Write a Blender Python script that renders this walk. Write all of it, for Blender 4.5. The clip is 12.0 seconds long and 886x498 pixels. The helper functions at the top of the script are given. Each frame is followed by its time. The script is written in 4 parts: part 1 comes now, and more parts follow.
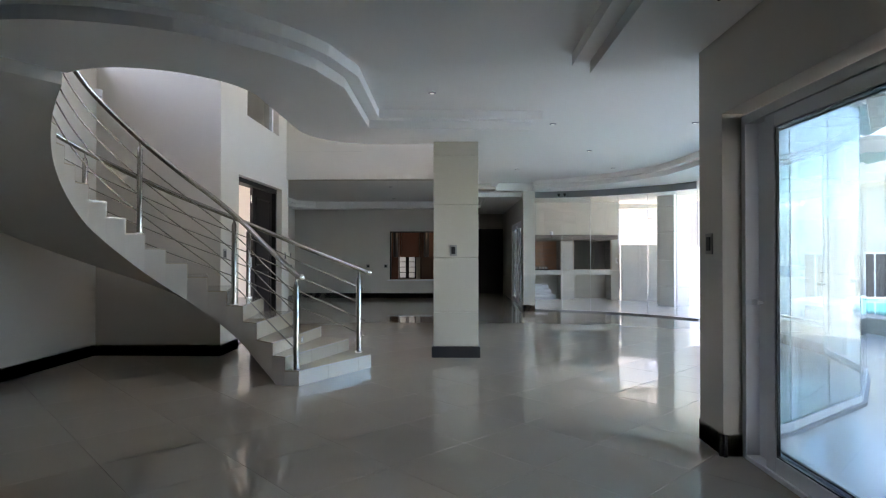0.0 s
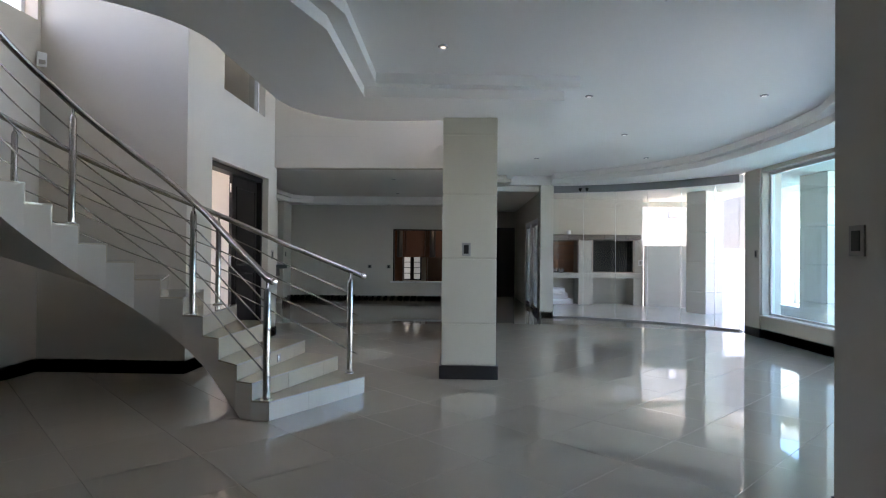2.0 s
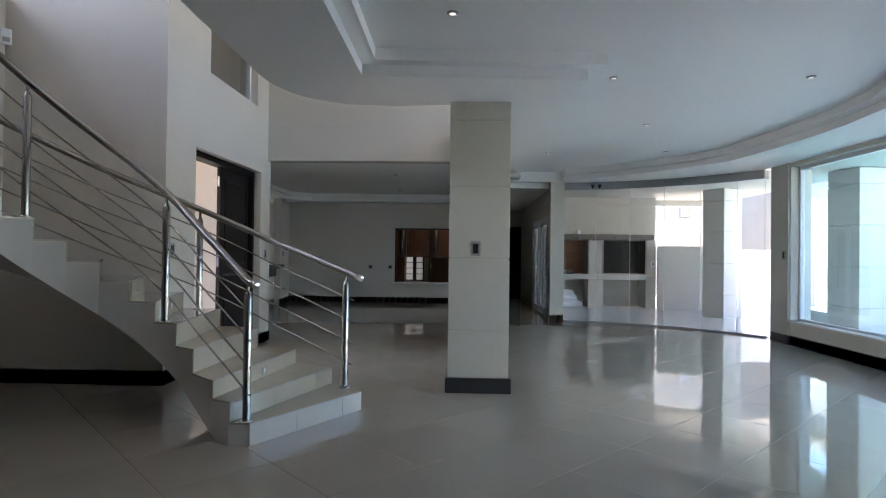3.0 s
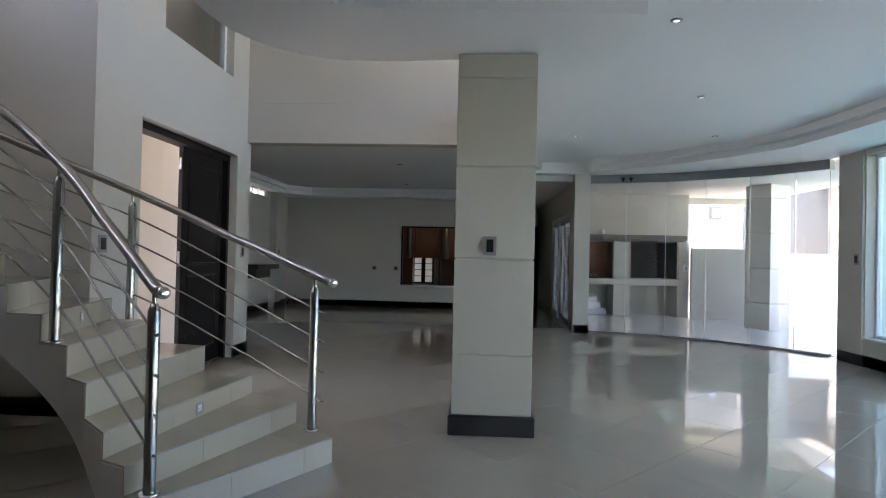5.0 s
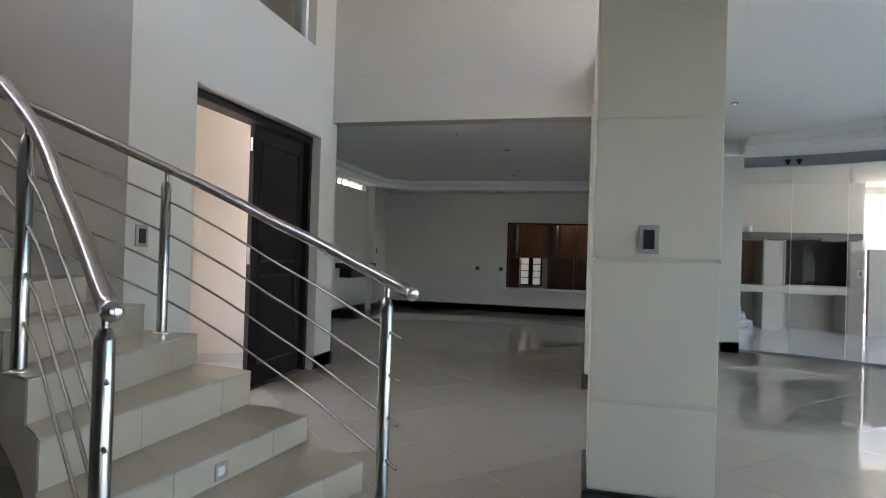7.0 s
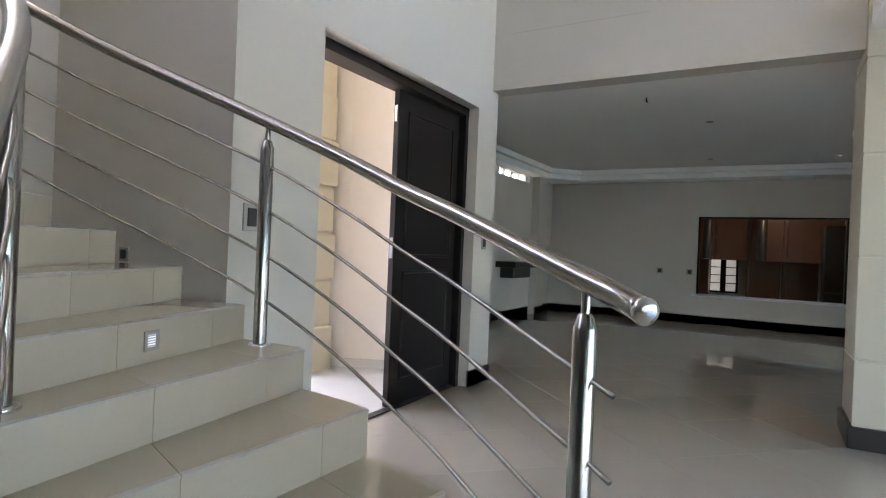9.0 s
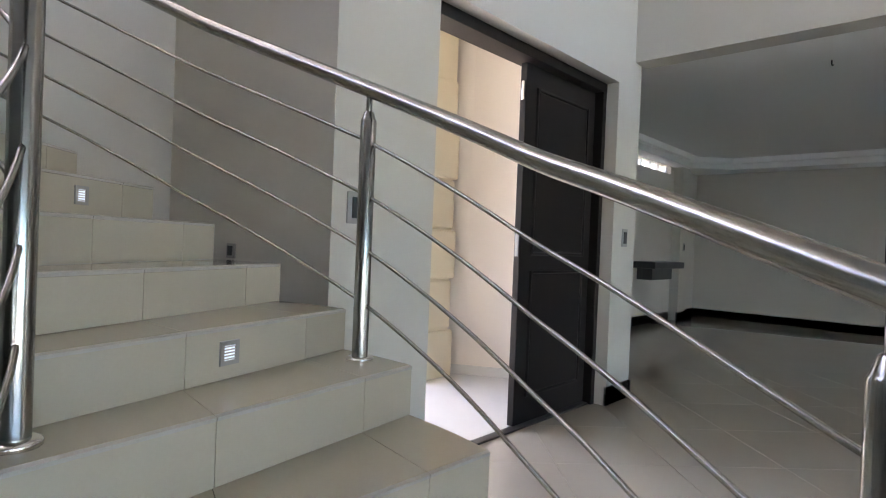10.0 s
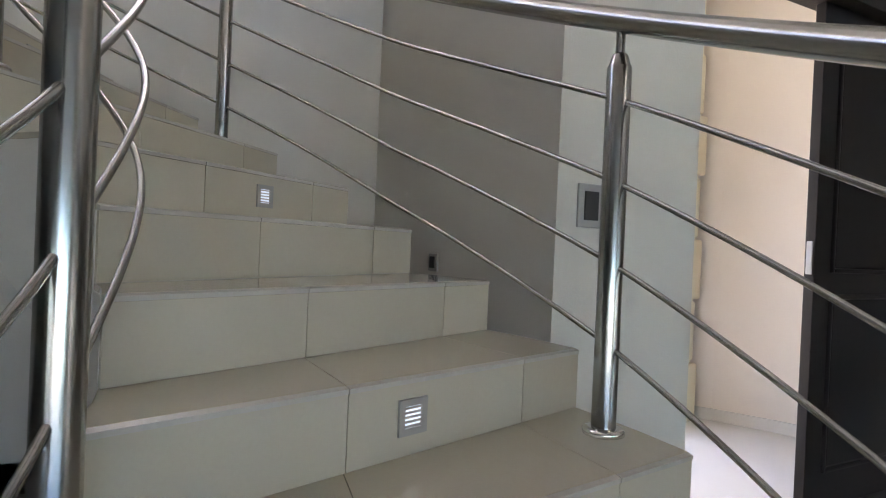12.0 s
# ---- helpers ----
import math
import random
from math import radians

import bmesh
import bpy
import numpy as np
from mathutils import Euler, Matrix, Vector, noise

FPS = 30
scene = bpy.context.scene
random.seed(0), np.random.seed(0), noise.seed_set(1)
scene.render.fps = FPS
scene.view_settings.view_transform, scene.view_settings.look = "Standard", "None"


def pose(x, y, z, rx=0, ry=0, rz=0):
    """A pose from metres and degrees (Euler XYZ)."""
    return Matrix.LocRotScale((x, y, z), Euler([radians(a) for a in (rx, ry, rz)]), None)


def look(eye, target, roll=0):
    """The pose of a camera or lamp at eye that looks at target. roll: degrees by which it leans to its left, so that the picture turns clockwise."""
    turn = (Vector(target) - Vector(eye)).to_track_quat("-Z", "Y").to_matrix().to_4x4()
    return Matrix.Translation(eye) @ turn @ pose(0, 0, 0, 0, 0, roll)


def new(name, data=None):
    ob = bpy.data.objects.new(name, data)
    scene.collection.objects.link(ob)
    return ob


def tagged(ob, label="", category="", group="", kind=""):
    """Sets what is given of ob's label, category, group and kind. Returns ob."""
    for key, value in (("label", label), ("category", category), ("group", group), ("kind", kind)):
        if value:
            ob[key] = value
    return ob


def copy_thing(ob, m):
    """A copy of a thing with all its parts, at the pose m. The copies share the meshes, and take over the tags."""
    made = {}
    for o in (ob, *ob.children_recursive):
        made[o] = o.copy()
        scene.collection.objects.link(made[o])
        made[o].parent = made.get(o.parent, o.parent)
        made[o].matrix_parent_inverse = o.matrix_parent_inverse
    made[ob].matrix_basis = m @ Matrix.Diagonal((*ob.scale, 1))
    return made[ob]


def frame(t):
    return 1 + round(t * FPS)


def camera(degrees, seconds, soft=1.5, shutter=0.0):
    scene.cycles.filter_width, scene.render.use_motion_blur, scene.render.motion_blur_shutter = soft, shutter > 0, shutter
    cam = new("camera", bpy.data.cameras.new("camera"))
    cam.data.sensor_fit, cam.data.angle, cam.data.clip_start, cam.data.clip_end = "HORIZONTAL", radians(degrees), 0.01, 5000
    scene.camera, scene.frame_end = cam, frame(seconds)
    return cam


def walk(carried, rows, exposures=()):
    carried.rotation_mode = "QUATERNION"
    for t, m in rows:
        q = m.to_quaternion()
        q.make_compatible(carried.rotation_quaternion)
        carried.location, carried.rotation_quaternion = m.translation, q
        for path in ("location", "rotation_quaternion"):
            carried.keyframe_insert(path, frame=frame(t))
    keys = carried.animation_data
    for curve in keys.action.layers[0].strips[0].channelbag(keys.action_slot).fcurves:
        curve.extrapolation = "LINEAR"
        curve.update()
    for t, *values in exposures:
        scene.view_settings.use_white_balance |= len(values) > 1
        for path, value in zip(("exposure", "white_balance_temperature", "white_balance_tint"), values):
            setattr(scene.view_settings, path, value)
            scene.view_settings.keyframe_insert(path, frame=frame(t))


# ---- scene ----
cam = camera(75.9, 12.0, soft=1.1)
EXPO = 3.3
LENS = ((0.0, 0.27, 7200), (1.5, 0.22, 7150), (3.0, -0.09, 7050), (5.5, -0.1, 7150), (6.5, 0.11, 7250), (7.5, 0.25, 7350), (9.0, 0.46, 7400), (12.0, 0.28, 7350))
PATH = [
    (0, (0.292, 0.227, 1.293), (0.248, 2.227, 1.31), 0.0),
    (0.5, (0.282, 0.55, 1.302), (0.234, 2.549, 1.315), 0.1),
    (1, (0.232, 0.879, 1.27), (0.179, 2.878, 1.288), 0.3),
    (1.5, (0.205, 1.159, 1.293), (0.145, 3.158, 1.307), 0.4),
    (2, (0.213, 1.462, 1.284), (0.149, 3.461, 1.302), 0.5),
    (2.5, (0.196, 1.745, 1.272), (0.13, 3.744, 1.29), 0.7),
    (3, (0.152, 2.059, 1.277), (0.08, 4.057, 1.296), 0.7),
    (5, (0.172, 3.302, 1.257), (0.054, 5.299, 1.281), 1.3),
    (5.5, (0.163, 3.61, 1.26), (-0.009, 5.602, 1.284), 1.3),
    (6, (0.093, 3.929, 1.257), (-0.171, 5.911, 1.279), 1.4),
    (6.5, (0.03, 4.232, 1.239), (-0.328, 6.2, 1.258), 1.5),
    (7, (-0.032, 4.518, 1.242), (-0.51, 6.46, 1.256), 1.8),
    (8.8, (-0.417, 5.445, 1.182), (-1.356, 7.21, 1.186), 2.4),
    (9, (-0.48, 5.547, 1.179), (-1.479, 7.28, 1.176), 2.4),
    (9.5, (-0.636, 5.757, 1.172), (-1.798, 7.384, 1.158), 2.5),
    (10, (-0.777, 5.948, 1.156), (-2.125, 7.425, 1.135), 2.3),
    (10.5, (-0.93, 6.078, 1.139), (-2.476, 7.347, 1.118), 2.3),
    (11, (-1.086, 6.171, 1.138), (-2.746, 7.286, 1.106), 2.1),
    (11.5, (-1.207, 6.228, 1.142), (-2.93, 7.243, 1.12), 2.3),
    (12, (-1.31, 6.285, 1.149), (-3.096, 7.185, 1.136), 2.5),
]
walk(cam, [(t, look(eye, target, roll)) for t, eye, target, roll in PATH], exposures=[(t, EXPO + e, k, 24) for t, e, k in LENS])

# ---- light ----
world = bpy.data.worlds.new("sky")
scene.world = world
world.use_nodes = True
wn = world.node_tree
sky = wn.nodes.new("ShaderNodeTexSky")
sky.sky_type, sky.sun_disc = "NISHITA", False
sky.sun_elevation, sky.sun_rotation = radians(65), radians(-74)
wn.links.new(sky.outputs[0], wn.nodes["Background"].inputs[0])
wn.nodes["Background"].inputs[1].default_value = 0.15
sun = new("sun", bpy.data.lights.new("sun", "SUN"))
sun.data.energy, sun.data.angle, sun.data.color = 3.3, radians(10), (1.0, 0.95, 0.88)
sun.matrix_world = look((-4.5, 1.3, 10), (0, 0, 0))

# ---- materials ----


def material(name, colour, rough=0.6, metal=0.0, var=0.12, scale=3.0, bump=0.0, bscale=60.0, coat=0.0, rand=0.0, stretch=None, rvar=0.0, ior=1.5):
    m = bpy.data.materials.new(name)
    m.use_nodes = True
    nt = m.node_tree
    n, l = nt.nodes, nt.links
    b = n["Principled BSDF"]
    b.inputs["Roughness"].default_value, b.inputs["Metallic"].default_value = rough, metal
    b.inputs["Coat Weight"].default_value, b.inputs["IOR"].default_value = coat, ior
    tc = n.new("ShaderNodeTexCoord")
    mp = n.new("ShaderNodeMapping")
    mp.inputs["Scale"].default_value = stretch or (1, 1, 1)
    l.new(tc.outputs["Object"], mp.inputs[0])
    big, fine = n.new("ShaderNodeTexNoise"), n.new("ShaderNodeTexNoise")
    big.inputs["Scale"].default_value, big.inputs["Detail"].default_value = scale, 5
    fine.inputs["Scale"].default_value, fine.inputs["Detail"].default_value = bscale, 4
    l.new(mp.outputs[0], big.inputs["Vector"])
    l.new(mp.outputs[0], fine.inputs["Vector"])
    mix = n.new("ShaderNodeMix")
    mix.data_type = "RGBA"
    mix.inputs[6].default_value = tuple(c * (1 - var) for c in colour) + (1,)
    mix.inputs[7].default_value = tuple(min(1, c * (1 + var)) for c in colour) + (1,)
    ad = n.new("ShaderNodeMath")
    ad.operation = "MULTIPLY_ADD"
    ad.inputs[1].default_value = 0.3
    l.new(fine.outputs[0], ad.inputs[0])
    sc = n.new("ShaderNodeMath")
    sc.operation = "MULTIPLY"
    sc.inputs[1].default_value = 0.7
    l.new(big.outputs[0], sc.inputs[0])
    l.new(sc.outputs[0], ad.inputs[2])
    last = ad
    if rand:
        oi = n.new("ShaderNodeObjectInfo")
        r = n.new("ShaderNodeMath")
        r.operation = "MULTIPLY_ADD"
        r.inputs[1].default_value = rand
        l.new(oi.outputs["Random"], r.inputs[0])
        l.new(ad.outputs[0], r.inputs[2])
        last = r
    l.new(last.outputs[0], mix.inputs[0])
    l.new(mix.outputs[2], b.inputs["Base Color"])
    if rvar:
        rr = n.new("ShaderNodeMapRange")
        rr.inputs["To Min"].default_value, rr.inputs["To Max"].default_value = max(0.01, rough - rvar), rough + rvar
        rr.inputs["From Min"].default_value, rr.inputs["From Max"].default_value = 0.3, 0.7
        l.new(big.outputs[0], rr.inputs[0])
        l.new(rr.outputs[0], b.inputs["Roughness"])
    if bump:
        bp = n.new("ShaderNodeBump")
        bp.inputs["Strength"].default_value, bp.inputs["Distance"].default_value = bump, 0.004
        l.new(fine.outputs[0], bp.inputs["Height"])
        l.new(bp.outputs[0], b.inputs["Normal"])
    return m


def glass(name, tint, rough=0.0):
    m = bpy.data.materials.new(name)
    m.use_nodes = True
    b = m.node_tree.nodes["Principled BSDF"]
    b.inputs["Base Color"].default_value = (*tint, 1)
    b.inputs["Roughness"].default_value, b.inputs["Transmission Weight"].default_value, b.inputs["IOR"].default_value = rough, 1.0, 1.45
    return m


def glow(name, colour, strength):
    m = bpy.data.materials.new(name)
    m.use_nodes = True
    b = m.node_tree.nodes["Principled BSDF"]
    b.inputs["Base Color"].default_value = (*colour, 1)
    b.inputs["Emission Color"].default_value, b.inputs["Emission Strength"].default_value = (*colour, 1), strength
    return m


WALL = material("wall_paint", (0.55, 0.52, 0.458), 0.55, var=0.07, scale=1.6, bump=0.2, bscale=140)
WHITE = material("ceiling_paint", (0.87, 0.86, 0.83), 0.6, var=0.03, scale=0.8, bump=0.06, bscale=150)
COLUMN = material("column_plaster", (0.53, 0.495, 0.395), 0.5, var=0.06, scale=2.0, bump=0.15, bscale=120)
TILE = material("porcelain_tile", (0.43, 0.383, 0.32), 0.032, var=0.06, scale=2.2, bscale=90, rand=0.35, rvar=0.012, ior=1.7)
GROUT = material("grout", (0.13, 0.115, 0.095), 0.8, var=0.2, scale=8)
STEP = material("step_tile", (0.475, 0.428, 0.335), 0.03, var=0.09, scale=3, bscale=120, rand=0.3, rvar=0.015, ior=1.62)
NOSING = material("tile_edge", (0.46, 0.43, 0.38), 0.22, var=0.25, scale=9, bump=0.1, bscale=90)
SKIRT = material("dark_skirting", (0.024, 0.022, 0.022), 0.35, var=0.3, scale=6, bump=0.05)
STEEL = material("brushed_steel", (0.35, 0.343, 0.328), 0.22, metal=1.0, var=0.03, scale=3, bscale=200, rvar=0.008)
GUNMETAL = material("dark_steel", (0.09, 0.088, 0.085), 0.35, metal=0.6, var=0.05, scale=3)
CHROME = material("polished_steel", (0.72, 0.71, 0.7), 0.12, metal=1.0, var=0.04, scale=6)
DOORWOOD = material("dark_door_wood", (0.012, 0.0095, 0.009), 0.4, ior=1.33, var=0.35, scale=3, bump=0.1, bscale=40, stretch=(1, 6, 0.5))
CABWOOD = material("cabinet_wood", (0.13, 0.055, 0.028), 0.35, var=0.3, scale=3, bump=0.05, bscale=30, stretch=(1, 1, 0.2))
ALU = material("white_aluminium", (0.7, 0.72, 0.74), 0.35, var=0.04, scale=3)
GREYALU = material("grey_aluminium", (0.3, 0.31, 0.32), 0.4, metal=0.6, var=0.06, scale=3)
PLASTIC = material("grey_plate", (0.3, 0.29, 0.27), 0.4, var=0.05)
BLACK = material("black_plastic", (0.012, 0.012, 0.012), 0.4, var=0.2)
PANE = glass("clear_glass", (0.965, 0.985, 0.99))
GREENPANE = glass("tinted_glass", (0.4, 0.51, 0.54))
BAYPANE = glass("pale_tinted_glass", (0.8, 0.95, 1.0))
BLUEPANE = glass("blue_tinted_glass", (0.66, 0.92, 1.0))
LAMP = glow("lamp_face", (1.0, 0.96, 0.9), 0.14)
STEPLAMP = glow("step_lamp_face", (0.75, 0.88, 1.0), 0.075)
UNLIT = material("unlit_lamp", (0.35, 0.34, 0.32), 0.3, var=0.05)
STONE = material("patio_stone", (0.3, 0.3, 0.29), 0.75, var=0.12, scale=4, bump=0.3, bscale=50)
EXTWALL = material("exterior_plaster", (0.47, 0.452, 0.395), 0.8, var=0.07, scale=1.5, bump=0.3, bscale=90)
PINK = material("courtyard_plaster", (0.76, 0.7, 0.63), 0.8, var=0.06, scale=1.5, bump=0.2, bscale=90)
PATIO = material("patio_tile", (0.65, 0.64, 0.61), 0.15, var=0.07, scale=2, bscale=60)
SOOT = material("soot_brick", (0.02, 0.018, 0.017), 0.9, var=0.5, scale=5, bump=0.4, bscale=40)
WATER = material("pool_water", (0.1, 0.52, 0.55), 0.05, var=0.15, scale=2)
CONCRETE = material("worn_concrete", (0.14, 0.125, 0.11), 0.85, var=0.35, scale=6, bump=0.5, bscale=40)
RUST = material("flaking_paint", (0.36, 0.3, 0.25), 0.85, var=0.6, scale=14, bump=0.6, bscale=60)
BRICK = material("smoky_brick", (0.2, 0.095, 0.05), 0.85, var=0.4, scale=6, bump=0.4, bscale=60, rand=0.4)
QUOIN = material("cream_block_plaster", (0.74, 0.66, 0.49), 0.75, var=0.08, scale=2, bump=0.3, bscale=80)
PILLAR = material("pale_block_plaster", (0.62, 0.6, 0.54), 0.75, var=0.06, scale=1.5, bump=0.25, bscale=80)
GREYBUILDING = material("grey_building_plaster", (0.25, 0.245, 0.235), 0.8, var=0.06, scale=1.2, bump=0.2, bscale=80)
PANE_EDGE = material("polished_pane_edge", (0.72, 0.76, 0.74), 0.25, var=0.05)
DARKGLASS = material("dark_window", (0.03, 0.035, 0.04), 0.08, var=0.2)

# ---- building helpers ----


def part(name, bm, mat, parent=None, label="", smooth=False):
    me = bpy.data.meshes.new(name)
    bmesh.ops.recalc_face_normals(bm, faces=bm.faces[:])
    bm.to_mesh(me)
    bm.free()
    me.materials.append(mat)
    if smooth:
        for p in me.polygons:
            p.use_smooth = True
    ob = new(name, me)
    if parent:
        ob.parent = parent
    if label:
        ob["label"] = label
    return ob


def empty(name, x=0, y=0, z=0, rz=0):
    e = new(name)
    e.matrix_world = pose(x, y, z, 0, 0, rz)
    return e


def box(bm, x0, y0, z0, x1, y1, z1, bevel=0.0):
    g = bmesh.ops.create_cube(bm, size=1, matrix=Matrix.LocRotScale(((x0 + x1) / 2, (y0 + y1) / 2, (z0 + z1) / 2), None, (x1 - x0, y1 - y0, z1 - z0)))
    if bevel:
        es = {e for v in g["verts"] for e in v.link_edges}
        bmesh.ops.bevel(bm, geom=list(es), offset=bevel, segments=2, profile=0.6, affect="EDGES")
    return bm


def boxes(*bb, bevel=0.0):
    bm = bmesh.new()
    for b in bb:
        box(bm, *b, bevel=bevel)
    return bm


def tube(bm, pts, r, seg=12, caps=True):
    """A round tube along a polyline."""
    pts = [Vector(p) for p in pts]
    rings = []
    for i, p in enumerate(pts):
        d = (pts[min(i + 1, len(pts) - 1)] - pts[max(i - 1, 0)]).normalized()
        a = Vector((0, 0, 1)) if abs(d.z) < 0.95 else Vector((1, 0, 0))
        u = d.cross(a).normalized()
        w = d.cross(u)
        rad = r[i] if isinstance(r, (list, tuple)) else r
        rings.append([bm.verts.new(p + rad * (math.cos(2 * math.pi * k / seg) * u + math.sin(2 * math.pi * k / seg) * w)) for k in range(seg)])
    for a, b in zip(rings, rings[1:]):
        for k in range(seg):
            bm.faces.new((a[k], a[(k + 1) % seg], b[(k + 1) % seg], b[k]))
    if caps:
        bm.faces.new(rings[0])
        bm.faces.new(rings[-1][::-1])
    return bm


def prism(bm, loop, z0, z1):
    lo = [bm.verts.new((x, y, z0)) for x, y in loop]
    hi = [bm.verts.new((x, y, z1)) for x, y in loop]
    bm.faces.new(lo[::-1])
    bm.faces.new(hi)
    for i in range(len(loop)):
        k = (i + 1) % len(loop)
        bm.faces.new((lo[i], lo[k], hi[k], hi[i]))
    return bm


def flat(bm, loops, z):
    """A flat sheet bounded by the first loop, with the others as holes."""
    edges = []
    for lp in loops:
        vs = [bm.verts.new((x, y, z)) for x, y in lp]
        edges += [bm.edges.new((vs[i], vs[(i + 1) % len(vs)])) for i in range(len(vs))]
    bmesh.ops.triangle_fill(bm, use_beauty=True, use_dissolve=False, edges=edges)


def curtain(bm, lp, z0, z1, closed=True):
    a = [bm.verts.new((x, y, z0)) for x, y in lp]
    b = [bm.verts.new((x, y, z1)) for x, y in lp]
    for i in range(len(lp) if closed else len(lp) - 1):
        k = (i + 1) % len(lp)
        bm.faces.new((a[i], a[k], b[k], b[i]))


def inset(lp, d):
    """The loop (anticlockwise) moved inwards by d."""
    out, n = [], len(lp)
    for i in range(n):
        p, q, r = (Vector(lp[(i + k) % n]) for k in (-1, 0, 1))
        e1, e2 = (q - p).normalized(), (r - q).normalized()
        n1, n2 = Vector((-e1.y, e1.x)), Vector((-e2.y, e2.x))
        m = (n1 + n2).normalized()
        out.append(tuple(q + m * (d / max(0.35, m.dot(n1)))))
    return out


def arc(cx, cy, r, a0, a1, n):
    return [(cx + r * math.cos(radians(a0 + (a1 - a0) * i / n)), cy + r * math.sin(radians(a0 + (a1 - a0) * i / n))) for i in range(n + 1)]


def spline(pts, n=8):
    """Points of a smooth curve through pts."""
    pts = [Vector(p) for p in pts]
    pts = [2 * pts[0] - pts[1], *pts, 2 * pts[-1] - pts[-2]]
    out = []
    for a, b, c, d in zip(pts, pts[1:], pts[2:], pts[3:]):
        for i in range(n):
            t = i / n
            out.append(0.5 * ((2 * b) + (c - a) * t + (2 * a - 5 * b + 4 * c - d) * t * t + (3 * b - a - 3 * c + d) * t ** 3))
    return out + [pts[-2]]


def structure(name, bm, mat, label, category, smooth=False):
    return tagged(part(name, bm, mat, None, "", smooth), label, category, kind="structure")


# ---- plan ----
LOW, MID, HIGH, UP = 2.7, 2.79, 2.885, 5.6
CX, CY, RISE = -2.32, 5.26, 0.15
WX, DX, BACK = -4.28, -2.68, 16.9
GX, GY, GR = 1.473, 9.057, 4.235


def tread_z(k):
    """The top of tread k: the third riser is low and the fourth makes up for it."""
    return RISE * k + {2: -0.014, 3: -0.038, 4: -0.014}.get(k, 0.0)


def outer_end(k):
    """The outer end of nosing k; fractions lie along the tread."""
    th = radians(84.0 + 10.35 * (k - 5) - 0.4 * max(0.0, 5 - k) - 2.2 * max(0.0, 1 - abs(k - 9) / 4))
    r = float(np.interp(k, (1, 2, 4, 6, 8, 10), (2.18, 2.16, 2.04, 2.0, 1.955, 2.02)))
    if math.cos(th) < 0:
        r = min(r, (CX - WX - 0.003) / -math.cos(th))
    return Vector((CX + r * math.cos(th), CY + r * math.sin(th)))


FLARE = {1: (-1.245, 5.755), 2: (-1.385, 5.765), 3: (-1.53, 5.83)}


def inner_end(k):
    if k < 4:
        a = Vector(FLARE[int(k)])
        b = Vector(FLARE[int(k) + 1]) if int(k) < 3 else inner_end(4)
        return a.lerp(b, k - int(k))
    th = radians(84.3 + 10.35 * (k - 5) - max(0.0, 18 - 2.2 * (k - 5)))
    r = 0.95 - 0.11 * min(1.0, max(0.0, (k - 8) / 3))
    return Vector((CX + r * math.cos(th), CY + r * math.sin(th)))


# ---- floor and ground ----
structure("floor", boxes((-4.5, -2.4, -0.3, 5.2, 19.2, -0.012)), GROUT, "dark grout bed under the polished floor tiles", "floor")
gm = bmesh.new()
box(gm, -300, -300, -0.5, 300, 300, -0.32)
structure("ground", gm, STONE, "pale paved ground round the house", "ground")

# ---- ceilings ----
tray = [(-2.75, -1.6), (1.34, -1.6), (1.34, 4.66), (2.2, 4.8), (2.95, 5.25), (3.5, 6.1), (3.72, 6.6), (3.9, 6.97), (4.1, 7.55), (4.18, 8.2), (4.19, 8.9), (4.14, 9.7), (4.04, 10.55)]
tray += [(3.66, 11.26), (3.2, 11.82), (2.61, 12.38), (2.02, 12.78), (2.02, 13.02), (1.07, 13.02), (1.12, 9.88), (1.145, 6.68), (-0.675, 6.56), (-0.65, 5.02)]
tray += arc(CX, CY, 1.7, -25, -97, 10) + [(-2.75, 3.55)]
STAIR_END = tuple(outer_end(20))
edge = [STAIR_END] + arc(-2.3, 5.28, 0.83, 239.0, 368, 24)
edge += [tuple(p) for p in spline([(-1.478, 5.4), (-1.485, 6.05), (-1.49, 6.7), (-1.39, 7.06), (-1.2, 7.3), (-0.93, 7.45), (-0.49, 7.5)], 6)][1:] + [(0.03, 7.45), (0.03, 10.14)]
shell = [(WX, -2.2), (2.0, -2.2), (2.0, 4.2), (2.35, 4.2), (2.7, 4.37), (3.76, 5.18), (4.6, 6.3), (5.0, 7.6), (5.0, 11.05)]
glass_line = arc(GX, GY, GR, 81.5, 33.5, 24)
low = shell + glass_line[::-1] + [(1.8, 13.3), (0.62, 13.3), (0.62, 10.14)] + edge[::-1] + [(WX, STAIR_END[1])]
cm = bmesh.new()
flat(cm, [low, tray], LOW)
t1 = inset(tray, 0.12)
p0 = tray.index((2.02, 12.78))
around = [(p0 + 2 + i) % len(tray) for i in range(len(tray) - 1)]
rim, inner_rim = [tray[i] for i in around], [t1[i] for i in around]
inner_rim[0], inner_rim[-1] = (1.19, 13.02), (2.02, 12.64)
curtain(cm, rim, LOW, MID, closed=False)
flat(cm, [rim + inner_rim[::-1]], MID)
curtain(cm, inner_rim, MID, HIGH, closed=False)
curtain(cm, [inner_rim[-1], rim[-1]], MID, HIGH, closed=False)
curtain(cm, [(2.02, 12.78), (2.02, 13.02), (1.07, 13.02)], LOW, HIGH, closed=False)
flat(cm, [inner_rim + [(2.02, 13.02)]], HIGH)
structure("ceiling", cm, WHITE, "white plaster ceiling with stepped recessed trays", "ceiling")
sm = bmesh.new()
curtain(sm, edge, LOW, 3.0, closed=False)
structure("trim_void_edge", sm, WHITE, "white curved slab edge round the stair void", "slab edge", True)
